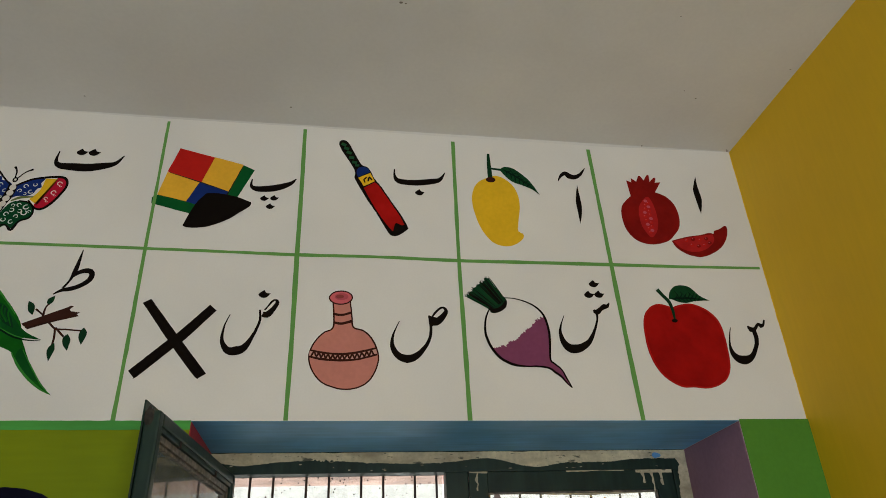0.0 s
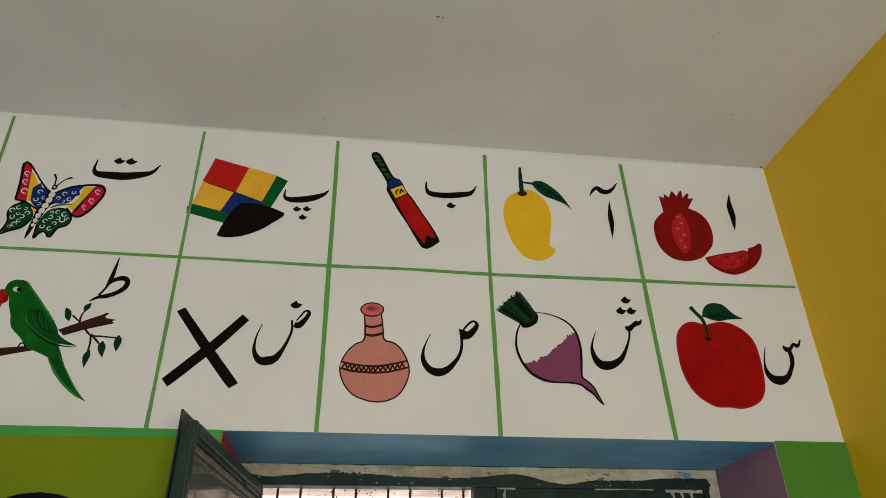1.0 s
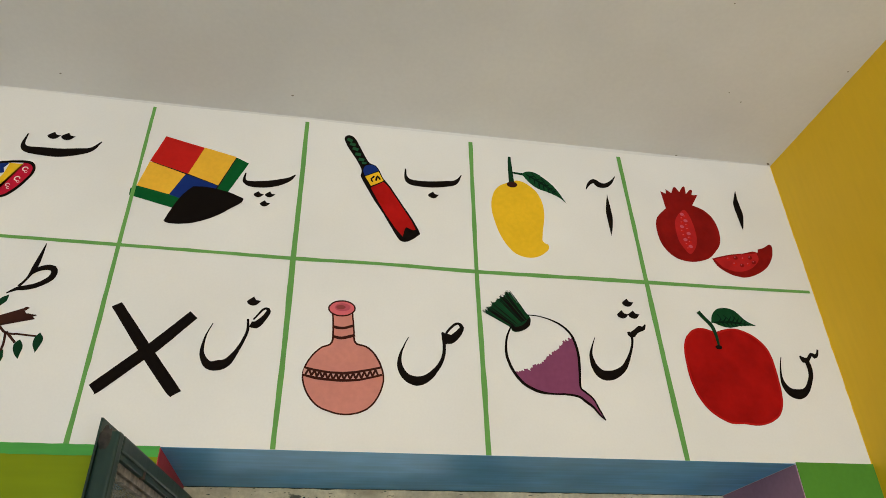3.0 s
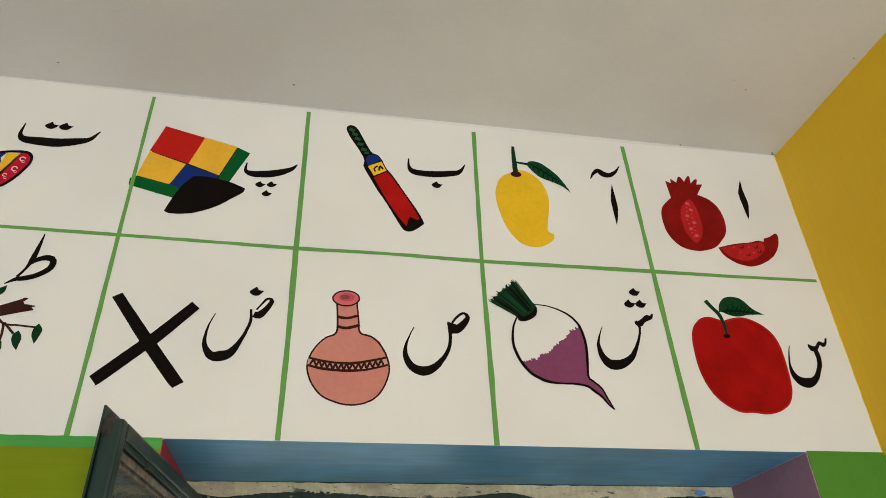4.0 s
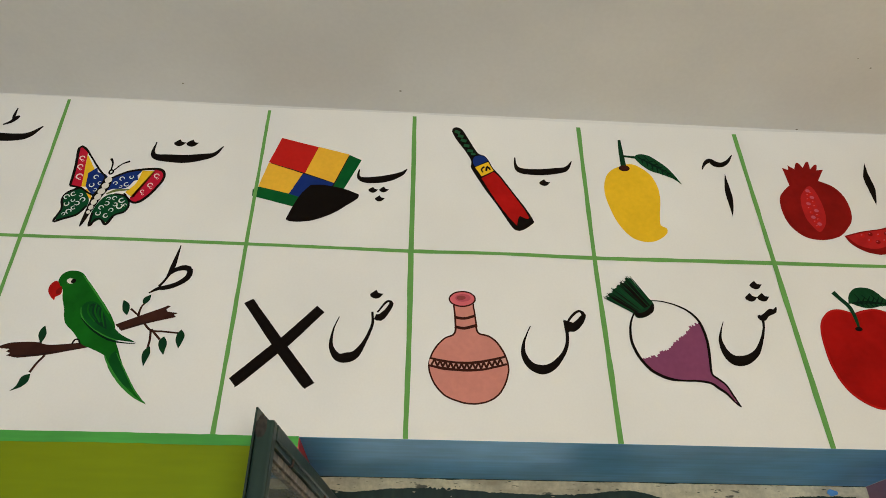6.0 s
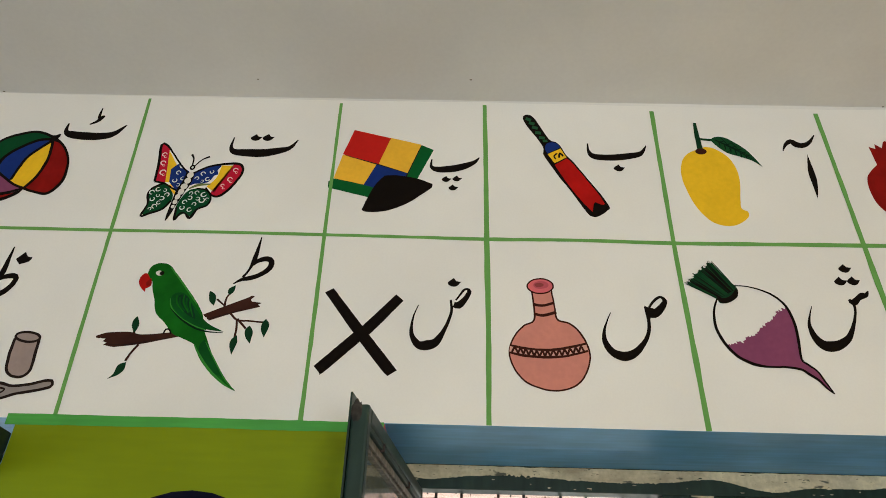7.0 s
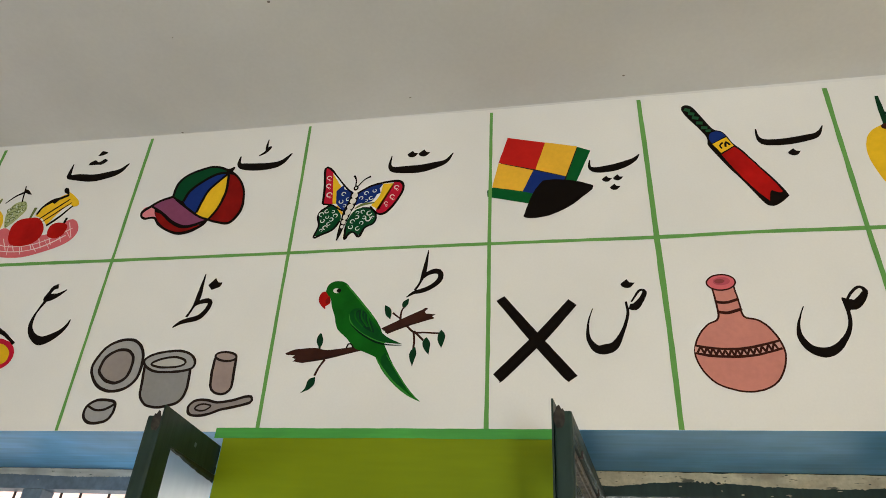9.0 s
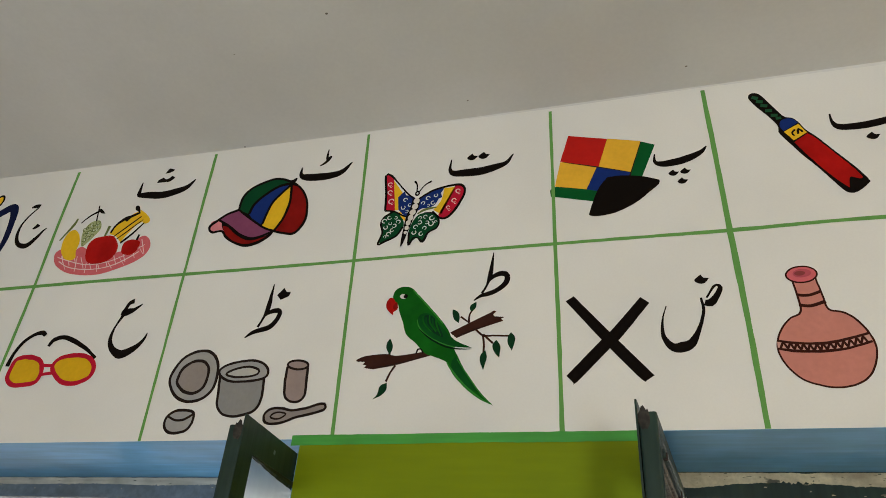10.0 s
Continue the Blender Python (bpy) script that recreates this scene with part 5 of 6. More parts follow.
fill(art, "brim_end", "rosepink", 1, [(-21.1, -5.8), (-21.4, -3.1), (-19.3, -2.2), (-16.7, -3), (-15.6, -5.9), (-14.4, -7.7, 1), (-17.1, -7.1), (-19.5, -7.9)])
stroke(art, "outline", "black", 2, [(-9.9, 2, 1), (-9.4, 8.2, 1.2), (-6.4, 12.2, 1.1), (-1.7, 14.5, 1.2), (4.4, 15.9, 1.1), (10.5, 13.9, 1.1), (15.8, 10.1, 0.9), (19.6, 4.5, 0.9), (21.1, -1.2, 1), (21, -7.1, 1.2), (17.7, -12.2, 1.2), (12.8, -11.7, 1), (8, -10.1, 1), (3.4, -8, 0.9), (-4.2, -2.5, 1), (-9.9, 2, 0.8)])
stroke(art, "outline", "black", 2.4, [(-9.9, 2, 1.3), (-15.2, 0.1, 1.1), (-18.4, -2.3, 1.3), (-21.2, -4.5, 1.4), (-21.1, -6.7, 0.9), (-19.2, -8, 1.1), (-15.1, -7.9, 1), (-12.1, -11.4, 0.9), (-6.8, -14.6, 1), (-2.2, -15.9, 1.4), (2.5, -15, 1.5), (6.8, -12.4, 1.2), (8.1, -10.4, 0.8)])
stroke(art, "outline", "black", 2.8, [(-17.6, -2.4, 0.9), (-12.9, -5.4, 1.1), (-7.4, -10, 1.4), (-2.2, -12.7, 1.6), (2, -12.6, 1.2), (8.1, -10.4, 0.9)])
stroke(art, "seam", "black", 2.4, [(-4.6, -0.8, 1.2), (-3.2, 4, 1.3), (0.9, 8.3, 1.3), (6.6, 11.9, 1.3), (12.1, 12.3, 1.3)])
stroke(art, "seam", "black", 2.8, [(2.6, -6.6, 1), (4.7, 3, 1.1), (8.6, 8.5, 1.1), (11.7, 11.8, 1.2)])
stroke(art, "seam", "black", 3.2, [(8.7, -9.9, 1.1), (11.3, -4.9, 1.1), (12.8, 2.6, 1.1), (11.9, 11.7, 1.1)])
stroke(art, "button", "black", 3.6, [(10.6, 13.3, 1.8), (12.6, 13.4, 2.2), (13.6, 15, 0.7)])

art = painting("painted_letter", -1.54, 3.244, "black painted Urdu letter tte beside the cap", "letter")
stroke(art, "bowl", "black", 1, [(-11.1, -1, 0.6), (-11.1, -4.8, 1.7), (-8.8, -6.3, 3.2), (-3.7, -7, 3.7), (2.5, -7, 3.4), (7.2, -5.7, 2.5), (11, -1.3, 0.5)])
stroke(art, "small_mark", "black", 1, [(-3.2, -1.3, 0.6), (-0.9, 0.2, 1.3), (0.5, 2.3, 1.7), (1.3, 3.1, 0.7)])
stroke(art, "small_mark", "black", 1.5, [(-0.6, 7, 0.4), (-0.7, 3.1, 1.1), (0, 0.3, 1)])

art = painting("bird_painting", -1.027, 2.419, "plain green painted bird shape with red beak on brown branch", "painting")
fill(art, "branch", "barkbrown", 1, [(-26.6, -4.9, 1), (-24.6, -4), (-22.4, -3.5), (-16.5, -3.2), (-12.3, -4), (-4.5, -3.2), (-2, -2.7, 1), (-0.9, -4.5, 1), (-5.8, -5.7), (-12.5, -7.3), (-20, -8.4, 1), (-23.6, -7.8, 1), (-22.6, -6.9, 1), (-24, -6.6, 1), (-23.1, -5.7, 1), (-26.2, -5.5, 1)], jag=0.1)
fill(art, "branch", "barkbrown", 1, [(5.2, 3.3, 1), (13, 7.1), (17.9, 9.4, 1), (19.6, 10.3, 1), (20.4, 10, 1), (19.3, 8.9, 1), (19.8, 8.2, 1), (23, 7.8, 1), (21.9, 7.1, 1), (22.7, 6.4, 1), (14.4, 3.9), (7.4, 1.2, 1)], jag=0.1)
fill(art, "body", "parrotgreen", 2, [(-16.1, 16.6, 1), (-15.8, 19.7), (-14.2, 21.3), (-11.7, 21.6), (-9.2, 20.7), (-6.5, 17.7), (-3.6, 14.4), (0.7, 9.5), (3.9, 5.2), (5.5, 2.1), (6.2, -1), (8.3, -5.3), (11.3, -10.8), (16.1, -17.4), (20.1, -21.6, 1), (15.3, -19.1), (10.7, -15.4), (6.8, -11), (4.7, -7.1), (-0.1, -4.8), (-3.1, -3.4), (-6.3, 0.1), (-9.9, 3.5), (-11.6, 8.2), (-13.2, 12.1), (-13.9, 14.7)])
fill(art, "wing", "wingdark", 3, [(-6, 9.9), (-4.3, 10.9), (-1.7, 10.1), (2, 5.7), (6.9, 0.6), (12.8, -2.5, 1), (7, -1.8), (3.1, -0.4), (-1.7, 2.5), (-5, 5.7), (-6.2, 8.3)])
fill(art, "tail", "wingdark", 3, [(7.4, -5.3, 1), (11.4, -11.2), (16.3, -17.7, 1), (11.9, -15.6), (8.3, -11.8), (6.2, -7.7)])
fill(art, "feather", "darkgreen", 3.3, [(-3.8, 10), (-1, 9.4), (2.1, 4.3), (3, 1.6, 1), (0.2, 3), (-2.5, 5.6), (-3.8, 7.9)])
stroke(art, "feather", "parrotgreen", 3.9, [(-4.6, 9.8, 0.4), (-4, 7.1, 0.5), (-1.2, 3.9, 0.4)])
stroke(art, "feather", "parrotgreen", 3.9, [(-2.2, 10.1, 0.4), (-2, 7.4, 0.6), (0.4, 3.8, 0.4)])
stroke(art, "feather", "parrotgreen", 3.9, [(0, 8.9, 0.4), (0.4, 6.2, 0.6), (2.2, 2.2, 0.2)])
stroke(art, "feather", "wingdark", 4.2, [(-3.4, 9.3, 0.6), (-3, 6.8, 0.5), (-0.8, 4.4, 0.3)])
stroke(art, "feather", "wingdark", 4.2, [(-1.2, 9, 0.6), (-0.8, 6.5, 0.6), (0.9, 3.9, 0.3)])
stroke(art, "wing_edge", "leafdark", 3.8, [(-5.6, 5.2, 0.2), (-1.9, 1.8, 0.5), (3.0, -1.2, 0.6), (7.2, -2.5, 0.5), (12.6, -2.9, 0.2)])
stroke(art, "feather_edge", "parrotlight", 3.6, [(-6.5, 8.7, 0.2), (-5.6, 5.8, 0.4), (-2.2, 2.3, 0.4), (3, -0.6, 0.4), (7.2, -2, 0.3)])
stroke(art, "branch_edge", "inkbrown", 1.5, [(-21.7, -7.7, 0.2), (-16.6, -7.5, 0.3), (-11.8, -6.6, 0.3), (-3.4, -4.8, 0.2)])
stroke(art, "branch_edge", "inkbrown", 1.5, [(7.4, 1.8, 0.3), (11.4, 3.3, 0.3), (17.1, 5.2, 0.2)])
stroke(art, "light_edge", "parrotlight", 3.4, [(8, -6.1, 0.2), (11.9, -11.9, 0.4), (16.3, -18.1, 0.3), (19.7, -21.2, 0.2)])
stroke(art, "light_edge", "parrotlight", 3.4, [(4.7, -7.1, 0.4), (6.8, -10.2, 0.6), (10.6, -14.8, 0.8), (15.3, -18.8, 0.7), (19, -21, 0.2)])
stroke(art, "light_edge", "parrotlight", 2.5, [(-8.9, 20, 0.4), (-6, 16.8, 0.6), (-1.4, 11.5, 0.6), (2.5, 6.7, 0.4)])
fill(art, "beak", "red", 3, [(-16.3, 17.7), (-14.3, 14.8), (-13.9, 13), (-15.4, 12, 1), (-15.3, 10.8, 1), (-17.1, 12.4), (-18.2, 14.6), (-17.8, 16.8)])
fill(art, "beak_lower", "crimson", 3.5, [(-15.7, 14.2), (-14.4, 15.9, 1), (-13.8, 13.6), (-15.1, 12.9)])
oval(art, "spot", "cream", 3, -12.2, 17.8, 1.3, 0.9, -16)
oval(art, "spot", "black", 3.6, -11.4, 17.8, 0.8, 0.8, -4)
stroke(art, "foot", "black", 3, [(-5.8, -3.7, 0.5), (-5.3, -2.1, 0.6), (-4.2, -2.2, 0.5), (-3.5, -3.6, 0.5)])
stroke(art, "twig", "barkbrown", 1.5, [(11.3, 6.2, 0.8), (11.5, 9.4, 0.6), (12.6, 11.2, 0.6)])
stroke(art, "twig", "barkbrown", 1.5, [(11.3, 6.6, 0.5), (8.5, 8.8, 0.7)])
stroke(art, "twig", "barkbrown", 1.5, [(13.8, 3.8, 0.7), (16.3, 1.6, 0.7), (20, 1.4, 0.6), (24.6, 1, 0.6)])
stroke(art, "twig", "barkbrown", 1.9, [(16.3, 2, 0.7), (19.5, -1.3, 0.7)])
stroke(art, "twig", "barkbrown", 1.9, [(16.1, 2.1, 0.7), (16.6, -1.5, 0.7), (16.5, -4.4, 0.7)])
stroke(art, "twig", "barkbrown", 1.5, [(-14.9, -3.9, 0.7), (-15.1, -1.9, 0.8)])
stroke(art, "twig", "barkbrown", 1.5, [(-12.5, -7.3, 0.8), (-14, -9.8, 0.7), (-15.2, -12.8, 0.8)])
fill(art, "leaf", "darkgreen", 2.3, [(13.6, 14, 1), (13.5, 12), (12.4, 10.6), (11.5, 11.1), (11.6, 12.7)])
fill(art, "leaf", "darkgreen", 2.3, [(5.6, 11.7, 1), (7.4, 10.7), (8.1, 9), (7.9, 6.4, 1), (6.3, 7.9), (5.6, 10)])
fill(art, "leaf", "darkgreen", 2.3, [(-15.3, 2.2, 1), (-14.1, -0.3), (-14.3, -2.3), (-14.9, -3.5, 1), (-16.3, -1.2), (-16.2, 1)])
fill(art, "leaf", "darkgreen", 2.3, [(-14.8, -13.2, 1), (-14.7, -15.5), (-16.2, -17.3), (-19.1, -18.7, 1), (-17.6, -16.9), (-17, -14.2)])
fill(art, "leaf", "darkgreen", 2.3, [(17.1, -3.5, 1), (17.7, -5.8), (17.2, -7.8), (16.6, -10.2, 1), (15.4, -6.8), (15.8, -4.7)])
fill(art, "leaf", "darkgreen", 2.3, [(20.6, -0.2, 1), (21.9, -2.2), (21.8, -4.5), (21.6, -6.3, 1), (19.8, -4), (19.4, -1.6)])
fill(art, "leaf", "darkgreen", 2.3, [(25.3, 2.3, 1), (26.6, 0.5), (26.4, -1.6), (25.5, -4.1, 1), (24.2, -1.3), (24.4, 1)])

art = painting("painted_letter", -0.846, 2.655, "black painted Urdu letter toe above the painted branch", "letter")
stroke(art, "stem", "black", 1, [(0.8, 9, 0.3), (0.3, 3.9, 1.2), (-0.2, 0, 1.6), (-1.2, -3.6, 0.8), (-2.9, -6.7, 0.9)])
stroke(art, "loop", "black", 1.5, [(-0.7, -2, 1.1), (1.4, -0.2, 1.6), (3.9, 0.5, 2), (5.6, -0.5, 1.9), (5.3, -3.1, 1.9), (2.5, -5.6, 1.7), (-0.4, -6.9, 1.7), (-2.8, -7.4, 1.3), (-5.5, -9.1, 0.4)])

art = painting("utensils_painting", -1.684, 2.283, "grey painted plate, pot, tumbler, bowl and spoon with dark outlines", "painting")
fill(art, "plate", "grey", 1, [(-30.6, 2.9), (-30.7, 7.1), (-27.7, 12.4), (-22.6, 14.7), (-17.4, 14.3), (-13.6, 10.7), (-12.2, 5.3), (-12.8, 0.2), (-16.3, -3.1), (-21.6, -3.9), (-26.8, -1.8)])
fill(art, "plate_well", "greywell", 1.6, [(-27.9, 3.8), (-27.1, 8), (-23.7, 10.7), (-19.6, 10.9), (-16.7, 8.7), (-15.9, 4.9), (-16.9, 0.8), (-20.2, -1), (-23.9, -0.2), (-26.5, 1.7)])
ring(art, "plate_outline", "inkbrown", 2.2, 1.1, [(-30.6, 2.9), (-30.7, 7.1), (-27.7, 12.4), (-22.6, 14.7), (-17.4, 14.3), (-13.6, 10.7), (-12.2, 5.3), (-12.8, 0.2), (-16.3, -3.1), (-21.6, -3.9), (-26.8, -1.8)])
ring(art, "plate_outline", "inkbrown", 2.2, 1.1, [(-27.9, 3.8), (-27.1, 8), (-23.7, 10.7), (-19.6, 10.9), (-16.7, 8.7), (-15.9, 4.9), (-16.9, 0.8), (-20.2, -1), (-23.9, -0.2), (-26.5, 1.7)])
fill(art, "pot", "greydark", 1, [(-11, 5.1, 1), (-10, -1.9), (-9.4, -5.5), (-6.7, -8.5), (-2.6, -9.5), (1.5, -9), (5.4, -7.4), (6.9, -3.4), (6.3, 4, 1)])
stroke(art, "pot_outline", "inkbrown", 2, [(-11, 5.1, 1), (-10, -1.9, 1), (-9.4, -5.5, 0.9), (-6.7, -8.5, 0.8), (-2.6, -9.5, 0.9), (1.5, -9, 1), (5.4, -7.4, 1), (6.9, -3.4, 1), (6.3, 4, 1)])
fill(art, "pot_rim", "grey", 2.6, [(-11.7, 6.8), (-9.5, 8.8), (-4.3, 10), (1.2, 10.2), (5.5, 8.6), (7.4, 6), (6.6, 3.8), (1.9, 2.8), (-5.8, 2.8), (-10.2, 4.6)])
fill(art, "pot_mouth", "greylight", 3.2, [(-8.7, 5.6), (-5.8, 7.2), (-0.5, 8), (3.5, 6.8), (3.6, 5.3), (0.4, 4.4), (-5.1, 4.4)])
ring(art, "pot_outline", "inkbrown", 3.8, 0.9, [(-11.7, 6.8), (-9.5, 8.8), (-4.3, 10), (1.2, 10.2), (5.5, 8.6), (7.4, 6), (6.6, 3.8), (1.9, 2.8), (-5.8, 2.8), (-10.2, 4.6)])
ring(art, "pot_outline", "inkbrown", 3.8, 0.8, [(-8.7, 5.6), (-5.8, 7.2), (-0.5, 8), (3.5, 6.8), (3.6, 5.3), (0.4, 4.4), (-5.1, 4.4)])
fill(art, "bowl", "grey", 1, [(-27.8, -12.7), (-28, -9.4), (-25.1, -7.1), (-20.7, -7), (-17.7, -8), (-17.5, -11.5), (-19.6, -14.2), (-24.9, -14.7)])
ring(art, "bowl_outline", "inkbrown", 2, 1, [(-27.8, -12.7), (-28, -9.4), (-25.1, -7.1), (-20.7, -7), (-17.7, -8), (-17.5, -11.5), (-19.6, -14.2), (-24.9, -14.7)])
stroke(art, "bowl_rim", "inkbrown", 2.6, [(-27.4, -9, 0.7), (-24, -10.4, 0.8), (-20.8, -10.1, 0.9), (-17.8, -8.4, 0.9)])
fill(art, "tumbler", "greyrose", 1, [(13.9, 7.4, 1), (15.4, 9.1), (18.5, 9.8), (22.3, 7.6, 1), (22.5, 3), (22.6, -2.9), (20.4, -5.1), (17.2, -4.6), (15.3, -2.6), (14.3, 2.3)])
stroke(art, "tumbler_outline", "inkbrown", 2, [(14.4, 7.4, 0.9), (14.5, 2.3, 1), (15.3, -2.6, 0.9), (17.2, -4.6, 0.8), (20.4, -5.1, 0.9), (22.6, -2.9, 0.9), (22.3, 3, 1), (22.0, 7.4, 0.9)])
oval_ring(art, "tumbler_rim", "inkbrown", 2.6, 18.2, 7.9, 3.9, 1.6, -6, 0.8)
fill(art, "spoon", "greywell", 1, [(9.3, -10.2), (9.4, -8.8), (11.5, -7.2), (15.2, -7.1), (18.9, -7.9), (23.8, -7.3), (29.2, -5.9), (30.7, -6.5), (30.3, -8), (25.2, -9.4), (20.4, -10.4), (16.6, -11.8), (12.7, -12.3), (10.1, -11.7)])
ring(art, "spoon_outline", "inkbrown", 2, 0.9, [(9.3, -10.2), (9.4, -8.8), (11.5, -7.2), (15.2, -7.1), (18.9, -7.9), (23.8, -7.3), (29.2, -5.9), (30.7, -6.5), (30.3, -8), (25.2, -9.4), (20.4, -10.4), (16.6, -11.8), (12.7, -12.3), (10.1, -11.7)])
ring(art, "spoon_bowl", "inkbrown", 2.6, 0.6, [(11.7, -9.8), (13.5, -8.5), (17.1, -9), (15.3, -10.5), (12.9, -10.6)])

art = painting("painted_letter", -1.66, 2.58, "black painted Urdu letter zoe above the painted utensils", "letter")
stroke(art, "stem", "black", 1, [(-0.1, 10.6, 0.4), (-0.3, 6.3, 1.2), (-0.5, 1, 2), (-1.5, -2.8, 1), (-3.1, -6.7, 1)])
stroke(art, "loop", "black", 1.5, [(-1.2, -2.1, 1), (0.6, -0.9, 1.7), (3.4, -0.4, 2), (4.7, -1.4, 1.8), (3.8, -4.5, 1.9), (1.5, -7, 2.1), (-2.1, -7.9, 1.9), (-4.9, -8.8, 1.5), (-7.3, -10.6, 0.5)])
fill(art, "dot", "black", 1, [(2, 5.9, 1), (4.4, 8.8, 1), (5.7, 7), (7.3, 6.9, 1), (6.8, 5.1), (3.8, 3.9, 1)])

art = painting("fruit_platter_painting", -2.521, 2.979, "painted pink platter of fruit on white wall", "painting")
fill(art, "platter", "rose", 1, [(-22.3, -9.9), (-23.7, -5.5), (-20.7, -3.5), (-14.2, -5), (-10.5, -3.4), (-1.6, -7.7), (11, -7.5), (16.1, -2.5), (19.4, -0.9), (22.5, -2.6), (24.4, -6.6), (23.1, -10.6), (18.7, -13.7), (11.5, -16.2), (3.9, -18), (-4.5, -17.8), (-13, -16), (-18.9, -13)])
stroke(art, "weave", "rosewhite", 1.6, [(-20, -9.8, 0.4), (-13.6, -13.2, 0.4), (-4.2, -15.1, 0.4), (5.5, -14.9, 0.4), (12.9, -12.6, 0.6), (19.7, -8.6, 0.5)])
stroke(art, "weave", "rosewhite", 1.6, [(-19.6, -7.3, 0.3), (-14.9, -14.2, 0.2)])
stroke(art, "weave", "rosewhite", 1.6, [(-11.1, -8.1, 0.3), (-9.6, -15.7, 0.3)])
stroke(art, "weave", "rosewhite", 1.6, [(-5, -11.8, 0.3), (-4.1, -16.7, 0.3)])
stroke(art, "weave", "rosewhite", 1.6, [(0.6, -13.1, 0.3), (2, -16.7, 0.3)])
stroke(art, "weave", "rosewhite", 1.6, [(5.8, -12.2, 0.2), (8.9, -15.7, 0.3)])
stroke(art, "weave", "rosewhite", 1.6, [(10.6, -10.2, 0.2), (14.5, -14.6, 0.2)])
stroke(art, "weave", "rosewhite", 1.6, [(18.8, -6.1, 0.2), (22, -9.9, 0.2)])
for i in range(11):
    u = -19 + 4.0 * i
    drop = -15.5 + 0.012 * u * u
    stroke(art, "weave", "rosewhite", 1.7, [(u - 2.0, drop + 6.0 + 0.004 * u * u, 0.35), (u + 1.5, drop + 0.4, 0.3)])
stroke(art, "weave", "rosewhite", 1.6, [(-21.5, -7.6, 0.4), (-13.0, -10.6, 0.4), (-4.0, -12.8, 0.35), (6.0, -12.2, 0.4), (14.0, -9.4, 0.4), (21.5, -5.4, 0.35)])
fill(art, "mango", "yellow", 2.4, [(-21.2, -4.3), (-22.3, 1.5), (-20.9, 5.2), (-18.3, 6.1), (-15.2, 3.7), (-13, -0.9), (-13, -5.2), (-12, -8.9), (-14.5, -9.8), (-18, -8.3)])
stroke(art, "mango_stem", "olive", 2.4, [(-24.3, 1.1, 0.9), (-22.1, 5, 1.1), (-20, 8.6, 1.6), (-19.1, 12.1, 0.9)])
fill(art, "grape_bunch", "grapelight", 2.2, [(-11.2, -3.1), (-13.4, 3.5), (-12.2, 7.8), (-10, 9.6), (-6.4, 9.5), (-4.5, 5.4), (-6.6, 1.3), (-9.1, -1.9)])
dabs(art, "grape", "palewhite", 2.7, [(-12.2, 6.0, 0.8), (-9.6, 7.4, 0.8), (-7.2, 7.6, 0.7), (-10.6, 3.2, 0.8), (-8.4, 4.3, 0.8), (-10.3, 0.4, 0.8), (-8.6, 1.6, 0.7), (-6.4, 5.2, 0.7)])
dabs(art, "grape", "olive", 2.8, [(-12.7, 5.5, 1.1), (-11, 7.1, 1.1), (-8.7, 8, 1.1), (-6.8, 8.4, 0.9), (-11.6, 2.7, 1.1), (-9.8, 4, 1.1), (-7.8, 4.9, 1.1), (-5.8, 5.9, 0.9), (-11.1, 0.1, 1.1), (-9.4, 1, 1), (-7.8, 2, 0.9), (-10.5, -2, 0.8), (-11.9, 6.3, 0.8), (-9.2, 6.3, 0.8), (-7.4, 6.9, 0.7), (-11.2, 3.8, 0.8)])
stroke(art, "grape_stem", "black", 2.4, [(-16.4, 9.4, 0.6), (-12.8, 12.9, 0.9), (-8.3, 15.1, 1.2)])
stroke(art, "grape_stem", "black", 2.4, [(-8.4, 9.4, 0.7), (-10.1, 18.1, 0.6)])
fill(art, "grape_leaf", "black", 2.8, [(-9.9, 16.2, 1), (-8.1, 16), (-5.2, 13.2, 1), (-7.8, 13.8)])
fill(art, "apple", "red", 3.2, [(-6.9, -8.5), (-7.8, -2.8), (-5.4, 0.3), (-0.7, 1), (2.7, 0.9), (5.9, -1.4), (8.2, -5.3), (8, -9.1), (5.1, -11.9), (0.5, -12.8), (-4.2, -11.8)])
stroke(art, "apple_stem", "olive", 3.8, [(-0.7, 1, 1.1), (-0.1, 6.1, 1.5)])
fill(art, "apple", "red", 3.2, [(10.4, -6.6), (10.8, -3.3), (13.8, -2.2), (17.7, -3.2), (18.9, -5), (18.2, -8.2), (15.5, -9.9), (11.8, -9)])
stroke(art, "apple_stem", "black", 3.8, [(16.5, -2.8, 1.1), (16.9, 0, 1.1)])
fill(art, "banana", "yellow", 2.4, [(1.2, 1.9, 1), (3.1, 6.1), (6.4, 8.6), (11.1, 11.9), (13.9, 12.0, 1), (17.6, 7.4, 1), (13.5, 4.9), (10.7, 0.9), (8.5, -3.1, 1), (5.3, 0.1)])
stroke(art, "banana_edge", "black", 3, [(1.6, 2.5, 1.1), (3.1, 6.1, 1.1), (6.3, 8.9, 1.8), (9.4, 10, 1.5), (13.4, 11.6, 1.1)])
stroke(art, "banana_edge", "black", 3, [(3.9, 0.2, 0.6), (9.3, 4.8, 0.8), (14.7, 9.4, 0.6)])
stroke(art, "banana_edge", "black", 3.2, [(6.0, -1.2, 0.5), (10.8, 2.9, 0.7), (16.2, 7.6, 0.4)])
fill(art, "banana_stain", "black", 3.3, [(6.1, 8.7, 1), (9.2, 10.6), (12.6, 11.7, 1), (9.8, 9.4), (8.0, 7.4, 1)])
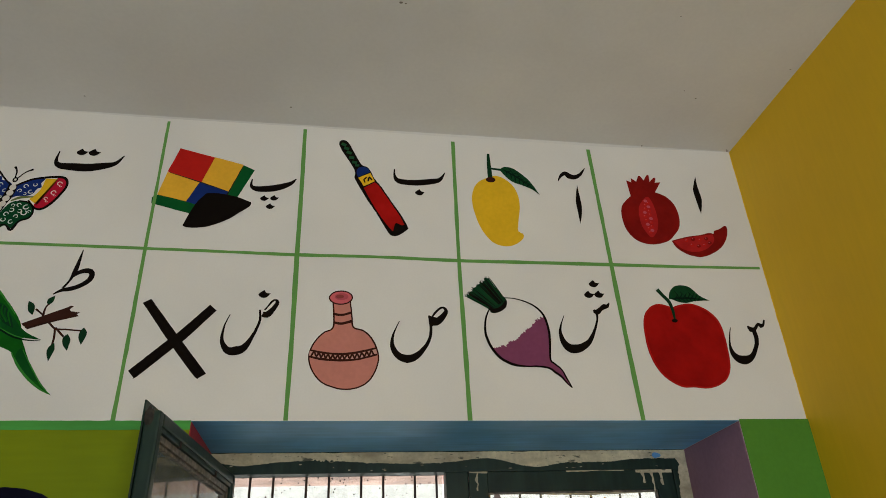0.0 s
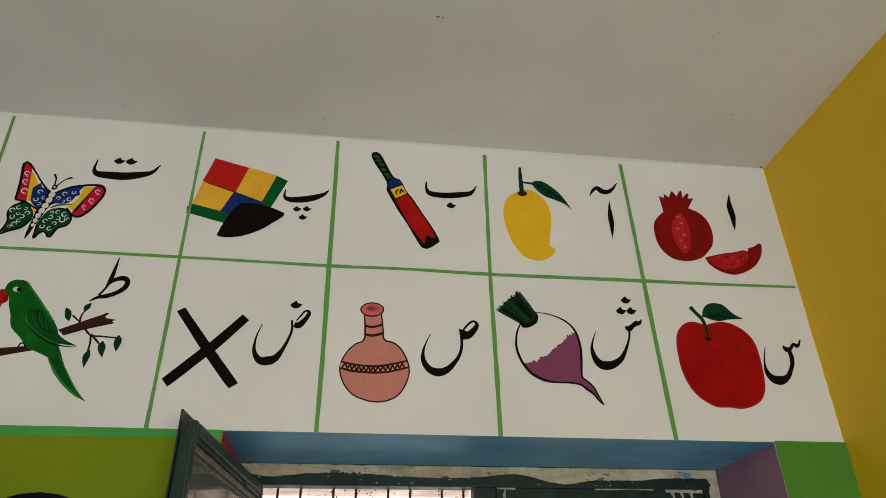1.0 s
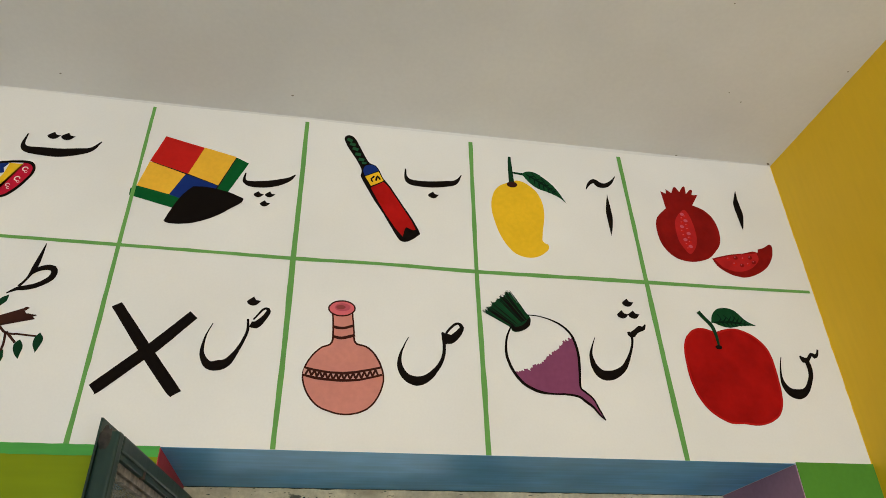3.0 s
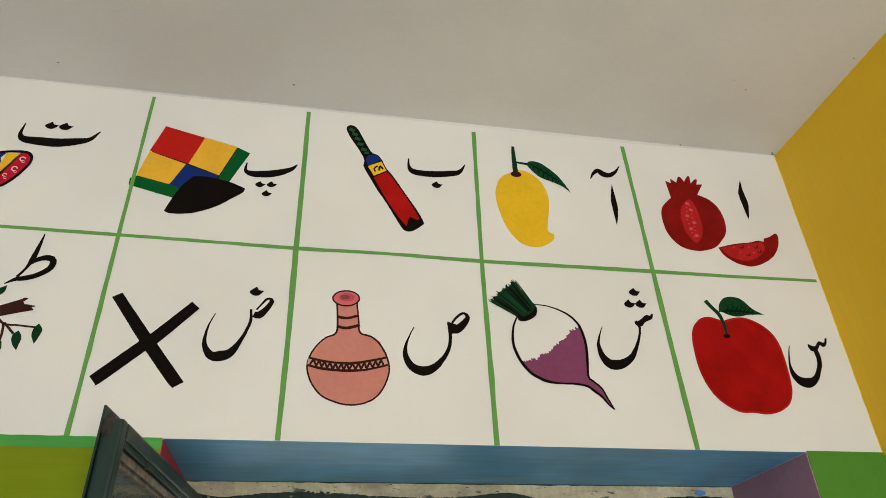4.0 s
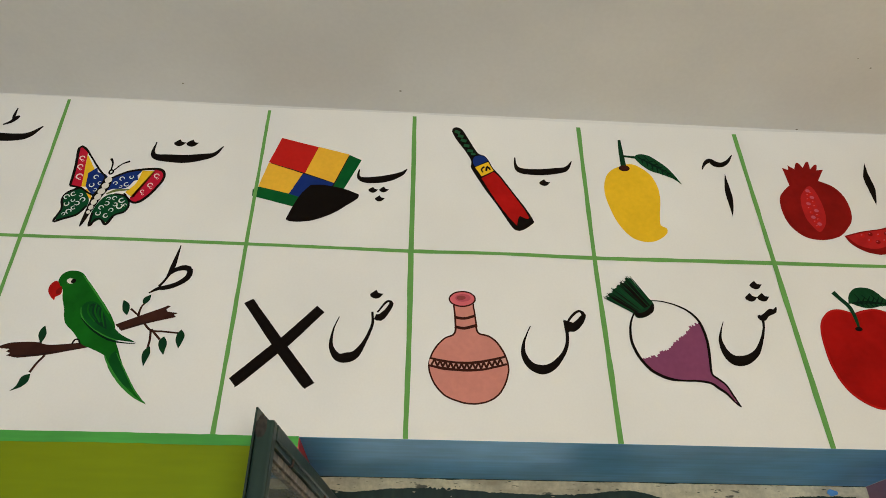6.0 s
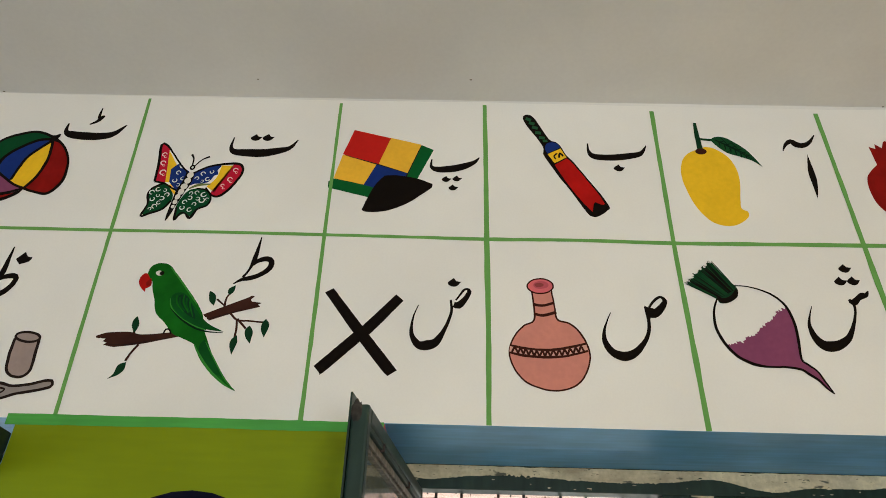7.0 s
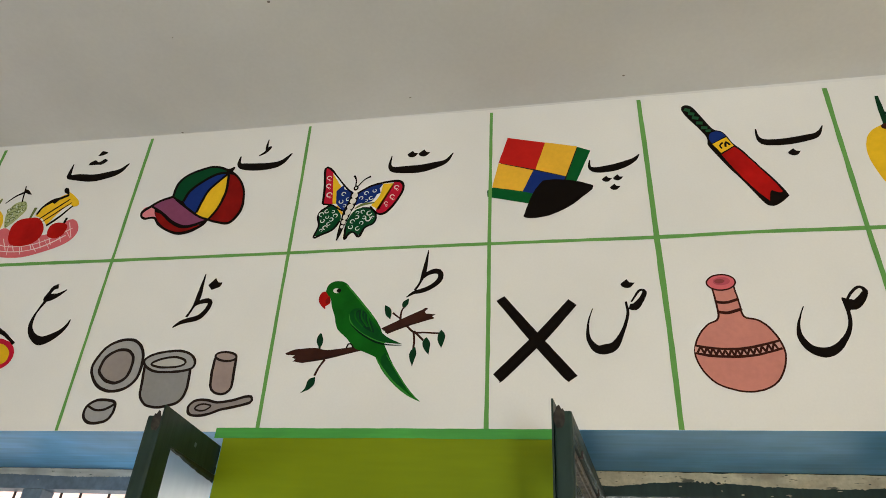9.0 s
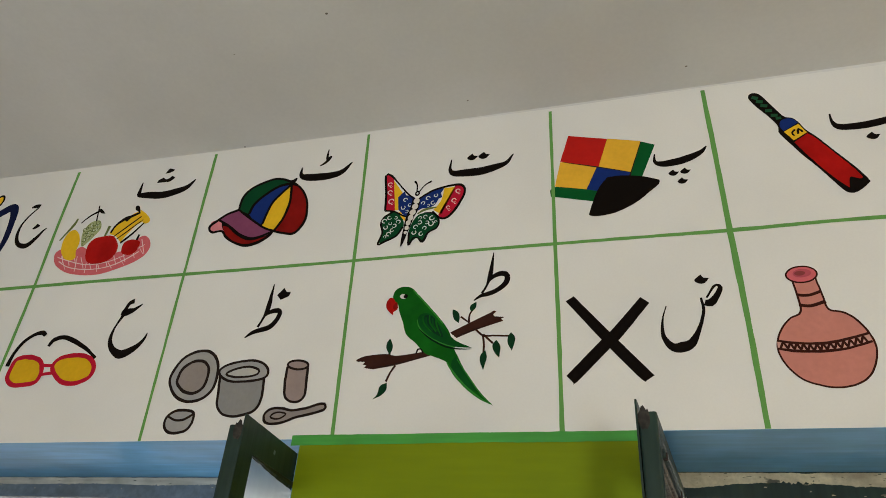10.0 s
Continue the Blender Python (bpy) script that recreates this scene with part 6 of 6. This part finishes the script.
stroke(art, "banana_edge", "black", 3.4, [(8.6, -3.4, 1.1), (12.8, 0.4, 1.1), (17.3, 5.9, 0.7)])
fill(art, "banana_end", "yellow", 2.6, [(12.8, 13.2, 1), (15.7, 11.3), (19.5, 7.7), (19.4, 5.7), (16.9, 5.7), (14.8, 9.1)])
fill(art, "banana_tip", "black", 3, [(9.9, 15.3), (11.3, 15.5), (12.6, 13.6), (13.4, 11.6, 1), (11.4, 12.6), (10.1, 13.8)])

art = painting("painted_letter", -2.295, 3.252, "black painted Urdu letter se above the fruit platter", "letter")
stroke(art, "bowl", "black", 1, [(-13.7, 1, 0.5), (-13.7, -4, 1.8), (-13.3, -5.9, 2.2), (-9, -6.4, 3.4), (-1.5, -7.4, 3.8), (5.2, -6.4, 3.6), (10.3, -4.7, 2.6), (13.6, -0.9, 0.6)])
fill(art, "dot", "black", 1, [(-6.2, -0.3, 1), (-5.8, 1.2), (-3.6, 2.5, 1), (-2.1, 1.3), (-0.5, 1.7), (0.6, 2.8, 1), (2.4, 1.6), (0.4, -0.3), (-1.6, -0.3), (-3.9, -0.3)])
fill(art, "dot", "black", 1, [(-3.5, 4.6, 1), (-2, 7.3, 1), (1, 6.2), (-0.6, 4.9)])

art = painting("glasses_painting", -2.55, 2.436, "painted sunglasses with red frame and amber lenses", "painting")
fill(art, "lens", "amber", 1, [(-18.2, -7.5), (-18.3, -2.9), (-17.1, 0.1), (-11.9, 0.8), (-6.4, -0.6), (-3.7, -3.5), (-2.9, -7), (-4.2, -9.8), (-9.2, -10.6), (-14.6, -10.4)])
ring(art, "rim", "carmine", 2, 1.9, [(-18.2, -7.5), (-18.3, -2.9), (-17.1, 0.1), (-11.9, 0.8), (-6.4, -0.6), (-3.7, -3.5), (-2.9, -7), (-4.2, -9.8), (-9.2, -10.6), (-14.6, -10.4)])
fill(art, "lens", "amber", 1, [(1.9, -4.9), (1.9, -1.9), (5, 0), (12.1, 0.4), (17.3, -1), (20.4, -4.1), (20.6, -7.9), (17.7, -10), (13.1, -10.9), (7.4, -9.6)])
ring(art, "rim", "carmine", 2, 1.8, [(1.9, -4.9), (1.9, -1.9), (5, 0), (12.1, 0.4), (17.3, -1), (20.4, -4.1), (20.6, -7.9), (17.7, -10), (13.1, -10.9), (7.4, -9.6)])
stroke(art, "bridge", "carmine", 1.5, [(-3.4, -3.1, 1.3), (1.4, -3.3, 1.3)])
stroke(art, "bridge", "carmine", 1.5, [(-2.8, -6.7, 1.3), (3.1, -6.3, 1.4)])
stroke(art, "temple", "black", 3, [(-20.6, -2.8, 2.1), (-20.1, 1.9, 1.7), (-17.7, 7.1, 1.7), (-13.7, 10.2, 1.6), (-9.9, 11, 2), (-7.9, 9.7, 1.6)])
stroke(art, "temple", "black", 3, [(-4.4, 4.9, 1.4), (-2.8, 7.5, 2), (1.3, 8.4, 1.8), (6.8, 6.7, 1.9), (13.5, 3.3, 1.5), (17.7, 0.6, 1.1), (19.9, -1.1, 1.3)])

art = painting("painted_letter", -2.234, 2.547, "black painted Urdu letter ain above the glasses", "letter")
stroke(art, "head", "black", 1, [(-2.6, 11.2, 2.1), (-4.4, 10.6, 1.9), (-5.3, 8.6, 1.6), (-6.1, 6, 2.3), (-4, 6.6, 3), (-1.5, 7.4, 1.8), (1.6, 9.6, 0.5)])
stroke(art, "bowl", "black", 1.5, [(-5.8, 5, 1.5), (-7.5, 0.8, 0.9), (-8.1, -3.2, 1.5), (-7.2, -6.7, 2), (-4.6, -9.6, 2.6), (-1, -11.2, 3.5), (2.5, -10, 3.1), (5.5, -7.9, 2.1), (7.5, -5.2, 1.2), (8, -2.9, 0.4)])

art = painting("painted_letter", -2.946, 3.091, "black painted Urdu letter jeem on white wall", "letter")
stroke(art, "head", "black", 1, [(-6.3, 10.4, 0.9), (-4.1, 11, 2), (-1.7, 10.7, 1.9)])
stroke(art, "bowl", "black", 1.5, [(-2, 10.2, 0.9), (-5.8, 5.3, 0.9), (-7.8, 0.2, 1.3), (-7.3, -5.3, 1.8), (-4.6, -9.5, 2.1), (0.4, -10.9, 2.7), (4, -7.4, 2.1), (6.3, -3.8, 1.2), (7.8, -2.4, 0.6)])
fill(art, "dot", "black", 1, [(-0.5, -1.8, 1), (1.4, 0.7, 1), (3.3, -0.7), (0.9, -2.3)])

art = painting("picture_edge_painting", -3.167, 3.104, "dark blue and black painted curved shape on white wall", "painting")
stroke(art, "curve", "navy", 1, [(-8.7, 2.1, 3.7), (-4.2, 6, 4.1), (0.2, 9, 4.5), (4.1, 10.5, 4.4), (6.3, 8, 4.4), (7.7, 1.8, 3.6), (8.6, -7.5, 3.3), (7.6, -15.4, 2.5)])
oval(art, "spot", "yellow", 1, -6, 15.3, 2.2, 3.2, -7)
oval_ring(art, "spot_outline", "black", 2, -6, 15.3, 2.2, 3.2, -7, 1.1)
